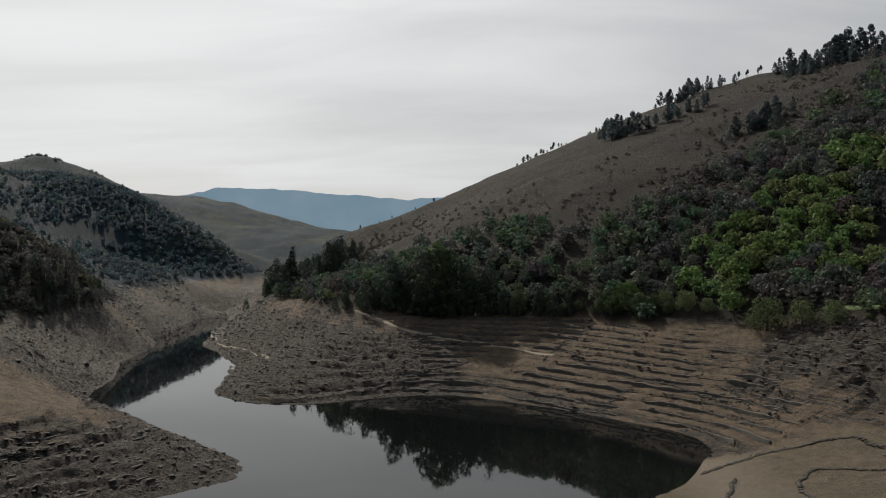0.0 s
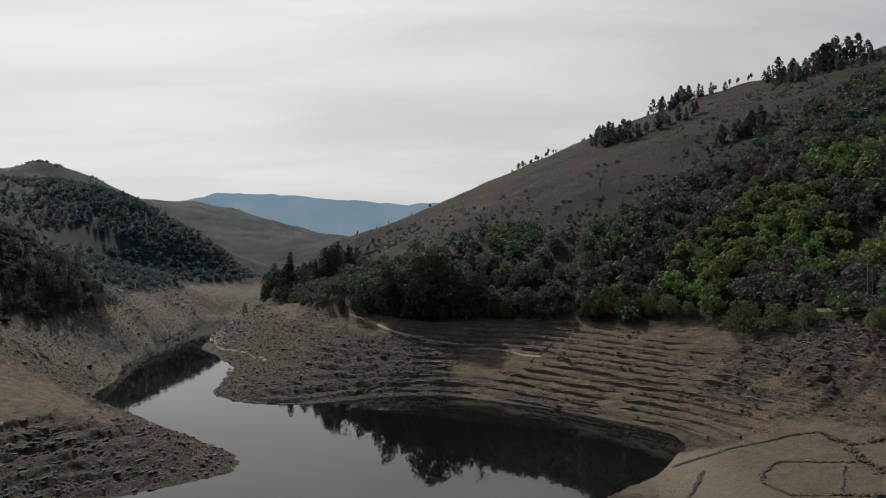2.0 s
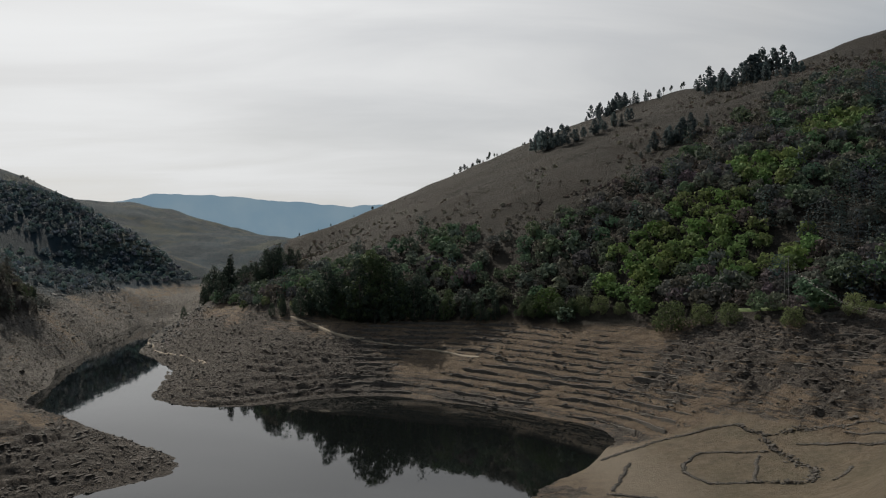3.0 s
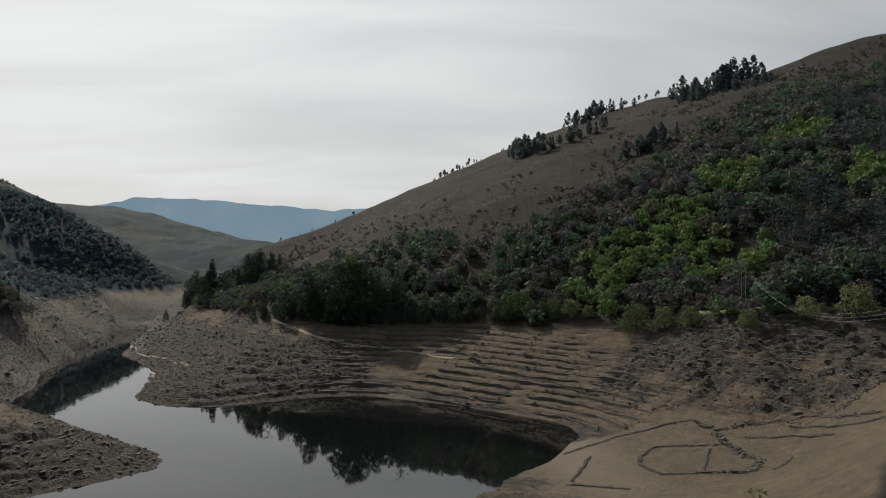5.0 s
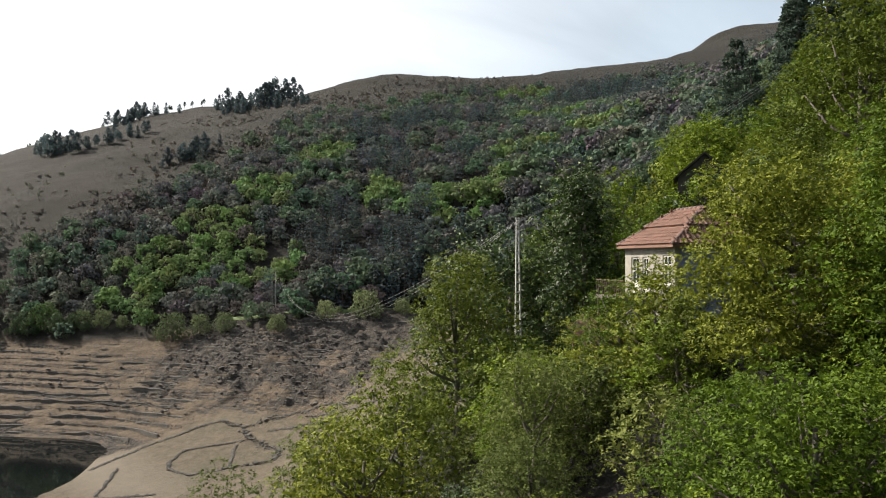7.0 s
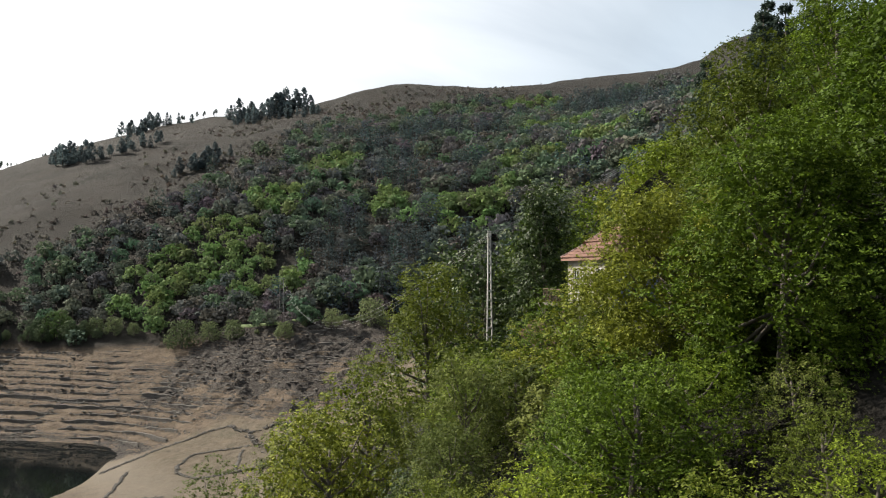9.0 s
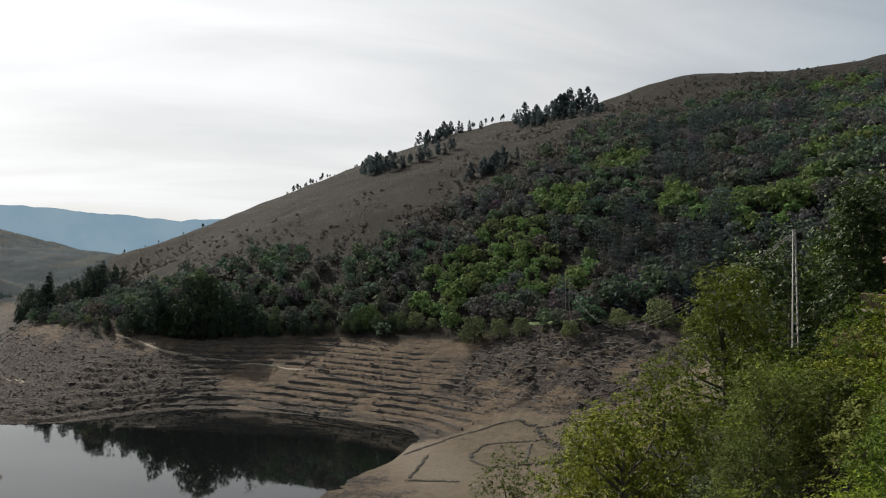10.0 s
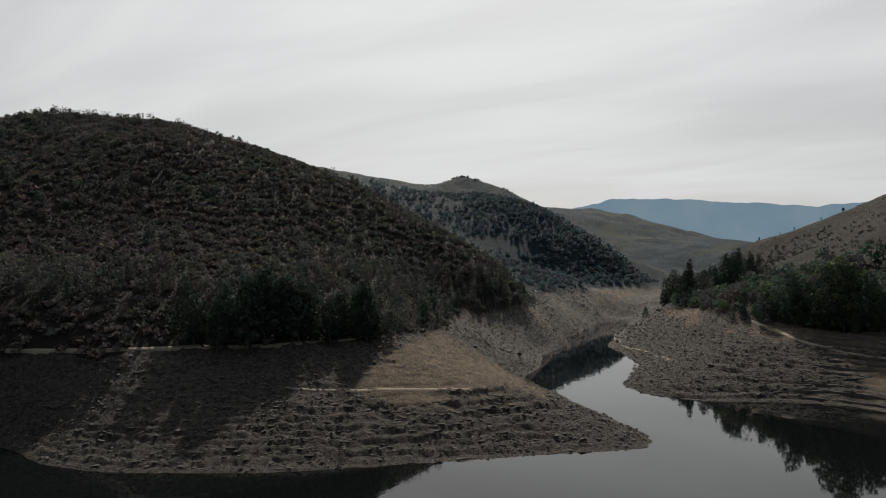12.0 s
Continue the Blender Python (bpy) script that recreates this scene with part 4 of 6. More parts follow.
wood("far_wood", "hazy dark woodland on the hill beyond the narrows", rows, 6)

# ---- shore bushes ----
BUSHES = [canopy(80 + k, 3.2, 5.0, 1900, 0.27, LEAF_PALE if k < 2 else LEAF_SPRING, 0.0, 40, 0.6, (0.18, 0.32)) for k in range(3)]
for bx, by, s, k in EDGE_BUSHES:
    plant("bush", BUSHES[k], ("rounded yellow-green bush on the bank's edge", "rounded grey-green bush on the bank's edge", "dark green bush on the bank's edge")[k],
          "bush", "bank edge bushes", placed(bx, by, ground_z(bx, by)[0] - 0.3, bx, s))

# ---- near hillside: trees and scrub ----
NEAR_TREES = [sprayed(101, 5.2, 13.0, 2200, 17, 0.125, LEAF_NEAR, 0.04, 75, inner=3000), sprayed(102, 4.6, 11.0, 2000, 16, 0.118, LEAF_OLIVE, 0.03, 75, reach=0.6, inner=2600)]
MID_TREES = [sprayed(110 + k, 4.4, 10.5, 850, 9, 0.22, m, 0.04, 50, reach=0.8, inner=500) for k, m in enumerate((LEAF_NEAR, LEAF_OLIVE, LEAF_IVY))]
SHRUBS = [sprayed(120 + k, 3.2, 5.4, 900, 12, 0.1, m, 0.0, 55, 0.6, reach=0.42, inner=500) for k, m in enumerate((LEAF_NEAR, LEAF_OLIVE, LEAF_WILLOW))]
SCRUB = [sprayed(130 + k, 3.2, 5.0, 420, 8, 0.17, m, 0.0, 42, 0.6, reach=0.55, inner=300) for k, m in enumerate((LEAF_NEAR, LEAF_OLIVE, LEAF_WILLOW, LEAF_IVY))]
FAR_SCRUB = [canopy(140 + k, 3.6, 6.0, 2000, 0.29, m, 0.0, 30, 0.5) for k, m in enumerate((LEAF_NEAR, LEAF_OLIVE, LEAF_IVY))]
SAPLING = sprayed(160, 1.9, 6.0, 420, 10, 0.14, LEAF_OLIVE, 0.0, 36, 0.5, (0.2, 0.36), 0.45)
WILLOW = sprayed(161, 6.2, 16.0, 1200, 9, 0.2, LEAF_WILLOW, 0.0, 60, 0.5, (0.2, 0.34), 0.6, 300)
TALL_PINE = [pine(150 + k, 5.0, 21.0, 12000, 0.36, LEAF_PINE, 0.2, 0.5) for k in range(2)]

TREE_WORDS = {0: "bright green leafy tree on the steep slope", 1: "yellow-green leafy tree on the steep slope", 2: "dark ivy-green tree on the steep slope"}
BUSH_WORDS = {0: "bright green bramble thicket on the slope", 1: "olive-green bush on the slope", 2: "pale grey-green willow bush on the slope", 3: "dark glossy green bush on the slope"}


def slope_tree(x, y, kind, top, turn, words, name="tree", sink=0.4):
    """A tree or bush at a place on the slope, as tall as its top's height says."""
    meshes, tall = kind
    g = ground_z(x, y)[0]
    return plant(name, meshes, words, "bush" if name == "bush" else "tree", "slope " + ("bushes" if name == "bush" else "trees"),
                 placed(x, y, g - sink, turn, (top - g) / tall))


# trees round the house
OLIVE, BRIGHT, DARK = (MID_TREES[1], 10.5), (MID_TREES[0], 10.5), (MID_TREES[2], 10.5)
WIDE = sprayed(104, 4.2, 9.5, 1700, 12, 0.125, LEAF_WILLOW, 0.0, 85, 0.55, reach=0.5, inner=2200)
BROAD = sprayed(108, 4.6, 9.5, 1300, 11, 0.15, LEAF_OLIVE, 0.0, 80, 0.55, reach=0.55, inner=1500)
DOME = sprayed(109, 4.8, 9.2, 3200, 15, 0.115, LEAF_OLIVE, 0.14, 110, 0.75, (0.15, 0.25), 0.5, 9000)
ROUND = sprayed(105, 4.2, 7.6, 1700, 14, 0.12, LEAF_NEAR, 0.0, 80, 0.55, reach=0.55, inner=2200)
ARCH = sprayed(106, 4.6, 10.5, 800, 9, 0.23, LEAF_NEAR, 0.45, 44, 0.5, (0.18, 0.3), 0.8, 300)
OPEN = sprayed(107, 5.2, 11.0, 2800, 17, 0.12, LEAF_NEAR, 0.0, 100, 0.5, reach=0.65, inner=9000)
slope_tree(35.5, -3.0, (WIDE, 9.5), 57.6, 0.4, BUSH_WORDS[2], "bush")
slope_tree(31.0, -13.5, (BROAD, 9.5), 60.2, 2.4, BUSH_WORDS[1], "bush")
slope_tree(36.5, -9.5, (BROAD, 9.5), 61.2, 1.1, BUSH_WORDS[1], "bush")
slope_tree(46.5, -3.6, (NEAR_TREES[1], 11.0), 68.6, 0.4, "rounded olive-green tree beside the lattice pole")
IVY_CLAD = sprayed(112, 3.1, 13.0, 1900, 11, 0.16, LEAF_IVY, 0.0, 80, 0.5, (0.22, 0.36), 0.6, 3500)
slope_tree(53.4, -9.6, (IVY_CLAD, 13.0), 74.9, 1.3, "dark ivy-clad tree beside the house")
slope_tree(66.5, 2.0, DARK, 77.5, 1.0, "dark ivy-green tree behind the house")
slope_tree(60.0, 6.0, DARK, 70.5, 2.2, TREE_WORDS[2])
slope_tree(68.5, 4.5, DARK, 75.5, 5.2, TREE_WORDS[2])
slope_tree(53.4, -14.8, (SHRUBS[0], 5.4), 67.0, 2.2, BUSH_WORDS[0], "bush")
slope_tree(64.0, 14.0, DARK, 71.5, 0.2, TREE_WORDS[2])
slope_tree(72.0, 12.0, BRIGHT, 72.0, 4.2, TREE_WORDS[0])
slope_tree(81.0, -3.0, BRIGHT, 83.5, 0.0, TREE_WORDS[0])
slope_tree(76.0, 5.0, BRIGHT, 78.0, 3.0, TREE_WORDS[0])
slope_tree(88.0, 4.0, OLIVE, 84.0, 5.0, TREE_WORDS[1])
slope_tree(56.7, -26.2, (NEAR_TREES[0], 13.0), 81.5, 1.0, TREE_WORDS[0])
slope_tree(53.0, -34.0, (NEAR_TREES[0], 13.0), 85.5, 4.6, TREE_WORDS[0])
slope_tree(70.0, -9.0, (ARCH, 10.5), 80.5, 2.6, "bright green tree arching over a dark barn")
slope_tree(62.4, -10.4, (MID_TREES[0], 10.5), 73.6, 1.7, TREE_WORDS[0])
slope_tree(60.8, -15.6, (MID_TREES[0], 10.5), 74.8, 4.1, TREE_WORDS[0])
slope_tree(65.2, -17.2, (MID_TREES[1], 10.5), 78.0, 0.4, TREE_WORDS[1])
# dark bush added to stand for the shaded hollow between the trees
slope_tree(62.0, -15.6, (SCRUB[3], 5.0), 74.5, 0.6, BUSH_WORDS[3], "bush")
slope_tree(71.0, -13.5, BRIGHT, 81.0, 3.6, TREE_WORDS[0])
slope_tree(57.0, -10.0, BRIGHT, 71.0, 5.0, TREE_WORDS[0])
slope_tree(35.5, -35.5, (DOME, 9.2), 71.6, 0.7, "yellow-green leafy tree in front of the house")
slope_tree(43.0, -30.4, OLIVE, 68.4, 0.9, TREE_WORDS[1])
slope_tree(41.6, -24.6, (SAPLING, 6.0), 68.0, 0.9, "slender olive-green sapling against the house wall")
slope_tree(40.4, -26.4, (SAPLING, 6.0), 67.6, 2.9, "slender olive-green sapling against the house wall")
slope_tree(43.2, -34.2, (NEAR_TREES[1], 11.0), 79.4, 2.0, TREE_WORDS[1])
slope_tree(33.9, -40.9, (OPEN, 11.0), 73.4, 2.0, TREE_WORDS[0])
slope_tree(37.8, -44.5, (OPEN, 11.0), 79.0, 4.4, TREE_WORDS[0])
slope_tree(54.0, -41.0, (NEAR_TREES[1], 11.0), 85.0, 1.3, TREE_WORDS[1])
slope_tree(27.2, -39.8, (ROUND, 7.6), 65.5, 0.5, TREE_WORDS[0])
slope_tree(29.6, -36.6, (ROUND, 7.6), 64.4, 2.5, TREE_WORDS[0])
slope_tree(32.3, -25.6, (WIDE, 9.5), 63.9, 1.5, BUSH_WORDS[2], "bush")
slope_tree(28.8, -28.6, (WIDE, 9.5), 61.4, 3.1, BUSH_WORDS[2], "bush")
slope_tree(37.0, -20.5, (ROUND, 7.6), 61.6, 4.1, TREE_WORDS[0])
for k, (px, py, top) in enumerate(((93.0, 1.0, 94.5), (99.0, -3.0, 101.0), (94.0, -6.0, 99.0), (104.0, -1.0, 104.0), (90.0, -2.5, 91.0), (88.0, -12.0, 97.0), (97.0, -11.0, 103.0))):
    slope_tree(px, py, (TALL_PINE[k % 2], 21.0), top, k * 1.9, "tall dark pine rising behind the house", "pine_tree")
slope_tree(42.6, -20.2, (SHRUBS[1], 5.4), 65.2, 1.9, BUSH_WORDS[1], "bush")
slope_tree(41.9, -22.8, (SHRUBS[0], 5.4), 67.1, 0.9, BUSH_WORDS[0], "bush")
slope_tree(37.8, -29.3, OLIVE, 66.6, 2.9, TREE_WORDS[1])
# undergrowth in the hollow under the big trees, dark-leaved to stand for its shade
for k, (bx, by, bt) in enumerate(((33.0, -40.5, 66.0), (36.0, -39.0, 67.5), (39.0, -38.0, 69.0), (35.5, -42.5, 67.5), (39.5, -41.5, 70.0), (43.0, -40.0, 72.0), (42.5, -36.5, 71.0), (46.5, -38.5, 74.0),
                                  (30.5, -37.5, 63.5), (47.5, -42.5, 76.0))):
    slope_tree(bx, by, (SCRUB[3], 5.0), bt - 1.8, k * 1.7, BUSH_WORDS[3], "bush")
# bushes at the foot of the house wall
for k, (bx, by, bt) in enumerate(((39.4, -22.6, 63.6), (38.8, -18.0, 61.4), (36.4, -25.0, 63.2), (41.6, -15.2, 62.0), (37.0, -21.0, 60.8), (44.2, -12.0, 63.0),
                                  (47.0, -8.5, 62.5), (50.5, -4.0, 62.8), (40.0, -26.5, 66.8), (42.8, -15.0, 62.2))):
    slope_tree(bx, by, (SCRUB[(1, 0, 2, 0, 3, 1, 0, 3, 1, 0, 0, 1, 0, 1)[k]], 5.0), bt, k * 1.3, BUSH_WORDS[(1, 0, 2, 0, 3, 1, 0, 3, 1, 0, 0, 1, 0, 1)[k]], "bush")

slope_tree(31.0, -43.0, (SHRUBS[2], 5.4), 65.3, 2.0, BUSH_WORDS[2], "bush")
slope_tree(24.2, -45.2, (SHRUBS[1], 5.4), 63.6, 0.5, BUSH_WORDS[1], "bush")
slope_tree(23.0, -43.4, (SHRUBS[0], 5.4), 62.4, 2.5, BUSH_WORDS[0], "bush")
slope_tree(28.6, -45.0, (SHRUBS[1], 5.4), 64.4, 4.5, BUSH_WORDS[1], "bush")
slope_tree(21.5, -48.0, (SHRUBS[0], 5.4), 61.0, 1.5, BUSH_WORDS[0], "bush")
slope_tree(26.8, -46.8, (SHRUBS[0], 5.4), 64.0, 3.5, BUSH_WORDS[0], "bush")
# wood up the slope behind the house
UPHILL = [canopy(170 + k, 4.6, 9.5, 3200, 0.31, m, 0.0, 38, 0.45, (0.18, 0.3)) for k, m in enumerate((LEAF_NEAR, LEAF_OLIVE, LEAF_IVY))]
rng = np.random.default_rng(23)
x, y = scattered(rng, 76, 190, -40, 75, 9.5)
z = ground_z(x, y)
for k in np.nonzero((y < 8 + 0.42 * (x - 76)) & (np.arctan2(x - 8.5, y + 55) < 1.26))[0]:
    j = rng.integers(3)
    plant("tree", UPHILL[j], TREE_WORDS[j], "tree", "slope trees", placed(x[k], y[k], z[k] - 0.4, rng.uniform(0, 6.28), rng.uniform(0.75, 1.2)))

HOUSE_AT = (43.65, -24.65)
rng = np.random.default_rng(21)
edge_y, edge_x = [-75, -46, -28, -14, 0, 20, 45, 85, 130], [6, 13, 24, 27, 31, 36, 62, 105, 150]
x, y = scattered(rng, 8, 175, -75, 125, 4.9)
d = np.hypot(x - 8.5, y + 54)
away = x - np.interp(y, edge_y, edge_x)
far_keep = (d < 34) | (rng.uniform(size=x.size) < np.where(d < 75, 0.38, 0.14))
hx, hy = x - HOUSE_AT[0], y - HOUSE_AT[1]
u, v = hx * 0.37 + hy * 0.93, hx * 0.93 - hy * 0.37
clear = ~((u > -1.5) & (u < 7.5) & (v > -4.5) & (v < 7))
clear &= ~((np.abs(x - 45) < 4.5) & (np.abs(y + 17) < 4.5)) & ~((np.hypot(x - 56, y) < 3))
keep = (away > 0) & far_keep & clear & (d > 11) & ~((x > 23) & (y < -41) & (x < 42)) & (away < 95) & ((np.arctan2(x - 8.5, y + 55) < 1.23) | (d < 16))
z = ground_z(x, y)
for k in np.nonzero(keep)[0]:
    s = rng.uniform(0.7, 1.2)
    j = rng.integers(4)
    if d[k] < 30:
        m, name = SHRUBS[j % 3], BUSH_WORDS[j % 3]
        s *= 0.85
    elif d[k] < 62:
        m, name = SCRUB[j], BUSH_WORDS[j]
        s *= 0.9 if away[k] > 6 else 0.75
    else:
        j = j % 3
        m, name = FAR_SCRUB[j], BUSH_WORDS[(0, 1, 3)[j]]
        s *= 1.0 if away[k] > 12 else 0.7
    plant("bush", m, name, "bush", "slope bushes", placed(x[k], y[k], z[k] - 0.4, rng.uniform(0, 6.28), s))
slope_tree(36.5, 18.0, (WILLOW, 16.0), 50.0, 0.0, "pale grey-green willow bush on the slope", "bush")

# ---- the house ----
PLASTER = rough_material("plaster", (0.30, 0.28, 0.24), (0.17, 0.158, 0.135), 2.2, 0.9, 0.15, 0.01)
BLUE_PAINT = rough_material("blue_plaster", (0.20, 0.24, 0.42), (0.14, 0.17, 0.31), 1.8, 0.9, 0.12, 0.01)
TILE = rough_material("clay_tile", (0.205, 0.105, 0.074), (0.118, 0.062, 0.046), 3.0, 0.85, 0.2, 0.01)
TILE_OLD = rough_material("old_tile", (0.20, 0.10, 0.07), (0.12, 0.075, 0.055), 3.0, 0.9, 0.2, 0.01)
WHITE_WOOD = rough_material("white_paint", (0.55, 0.53, 0.48), (0.36, 0.34, 0.30), 5.0, 0.6, 0.1, 0.005)
DARK_WOOD = rough_material("rusty_iron", (0.12, 0.065, 0.05), (0.07, 0.045, 0.04), 8.0, 0.8)
WEATHERED = rough_material("weathered_concrete", (0.13, 0.115, 0.09), (0.075, 0.065, 0.05), 3.0, 0.95, 0.3, 0.015)
MORTAR = rough_material("mortar", (0.42, 0.36, 0.29), (0.28, 0.22, 0.17), 6.0, 0.95, 0.2, 0.005)
CONCRETE = rough_material("concrete", (0.42, 0.41, 0.38), (0.30, 0.29, 0.27), 4.0, 0.9, 0.2, 0.01)
STONE = rough_material("field_stone", (0.035, 0.032, 0.029), (0.105, 0.095, 0.082), 2.0, 0.95, 0.6, 0.05)
OLD_TIMBER = rough_material("old_timber", (0.022, 0.018, 0.015), (0.042, 0.035, 0.029), 3.0, 0.95, 0.4, 0.02)
DIRT = rough_material("dirt_track", (0.20, 0.168, 0.125), (0.13, 0.108, 0.08), 0.8, 0.95, 0.3, 0.05)
GRASS = rough_material("verge_grass", (0.085, 0.125, 0.035), (0.06, 0.09, 0.026), 1.5, 0.9, 0.6, 0.1)
IRON = rough_material("dull_steel", (0.25, 0.25, 0.25), (0.16, 0.16, 0.16), 6.0, 0.55, 0.05, 0.005, 0.6)
GLASS, gb, gn, gl = material("window_glass")
gb.inputs["Base Color"].default_value = (0.02, 0.025, 0.03, 1)
gb.inputs["Roughness"].default_value = 0.06


def slab(x0, x1, y0, y1, z0, z1, holes=()):
    """One connected slab between x0 and x1 with holes (y0, y1, z0, z1) through it."""
    ys = sorted({y0, y1, *(h[0] for h in holes), *(h[1] for h in holes)})
    zs = sorted({z0, z1, *(h[2] for h in holes), *(h[3] for h in holes)})
    solid = {}
    for i in range(len(ys) - 1):
        for j in range(len(zs) - 1):
            my, mz = (ys[i] + ys[i + 1]) / 2, (zs[j] + zs[j + 1]) / 2
            solid[i, j] = not any(h[0] < my < h[1] and h[2] < mz < h[3] for h in holes)
    n = len(zs)
    verts = [(x, yy, zz) for x in (x0, x1) for yy in ys for zz in zs]
    at = lambda s, i, j: s * len(ys) * n + i * n + j
    faces = []
    for (i, j), full in solid.items():
        if not full:
            continue
        faces.append((at(0, i, j), at(0, i, j + 1), at(0, i + 1, j + 1), at(0, i + 1, j)))
        faces.append((at(1, i, j), at(1, i + 1, j), at(1, i + 1, j + 1), at(1, i, j + 1)))
        for di, dj, a, b in ((-1, 0, (i, j), (i, j + 1)), (1, 0, (i + 1, j + 1), (i + 1, j)), (0, -1, (i + 1, j), (i, j)), (0, 1, (i, j + 1), (i + 1, j + 1))):
            if not solid.get((i + di, j + dj), False):
                faces.append((at(0, *b), at(0, *a), at(1, *a), at(1, *b)))
    used = sorted({k for f in faces for k in f})
    index = {k: q for q, k in enumerate(used)}
    return [verts[k] for k in used], [tuple(index[k] for k in f) for f in faces]


def tiled_face(a, b, c, d, pitch=0.23, lip=False):
    """Barrel tiles on a roof face with eave a-b and ridge d-c; columns run up the slope. With lip: the mortar round their lower ends."""
    a, b, c, d = (Vector(q) for q in (a, b, c, d))
    along = (b - a).normalized()
    n = along.cross(d - a).normalized()
    up = n.cross(along).normalized()
    width, rise = (b - a).length, (d - a).dot(up)
    pieces = []
    cols, rows_n = max(2, int(width / pitch)), max(1, int(rise / 0.36))
    r = random.Random(5)
    for i in range(cols):
        for j in range(rows_n):
            s, t = (i + 0.5) * width / cols, j * rise / rows_n
            lo = (d - a).dot(along) * (t + 0.2) / rise
            hi = width - (b - c).dot(along) * (t + 0.2) / rise
            if s < lo - 0.1 or s > hi + 0.1:
                continue
            w, ln, lift = 0.456 * pitch, rise / rows_n * 1.18, 0.02 + r.uniform(0, 0.02)
            sh = r.uniform(-0.015, 0.015)
            o = a + along * (s + sh) + up * t
            if lip:
                o, ln, w, lift = o - up * 0.012, 0.075, w * 1.03, lift + 0.006
            v = []
            for e, (q, wid, h) in enumerate(((0, w, 0.03 if pitch > 0.3 else 0.008), (ln, w * 0.8, 0.0))):
                for k in range(5):
                    g = math.pi * k / 4
                    v.append(o + up * q + along * (-math.cos(g) * wid) + n * (math.sin(g) * wid * 0.8 + h + lift))
            pieces.append((v, [(k, k + 1, k + 6, k + 5) for k in range(4)]))
    return joined(pieces)


def ridge_tiles(p, q):
    p, q = Vector(p), Vector(q)
    n = max(2, int((q - p).length / 0.38))
    pieces = []
    for k in range(n):
        s, e = p.lerp(q, k / n), p.lerp(q, (k + 1.15) / n)
        pieces.append(tube([s + Vector((0, 0, 0.05)), e + Vector((0, 0, 0.03))], [0.13, 0.11], 8))
    return joined(pieces)


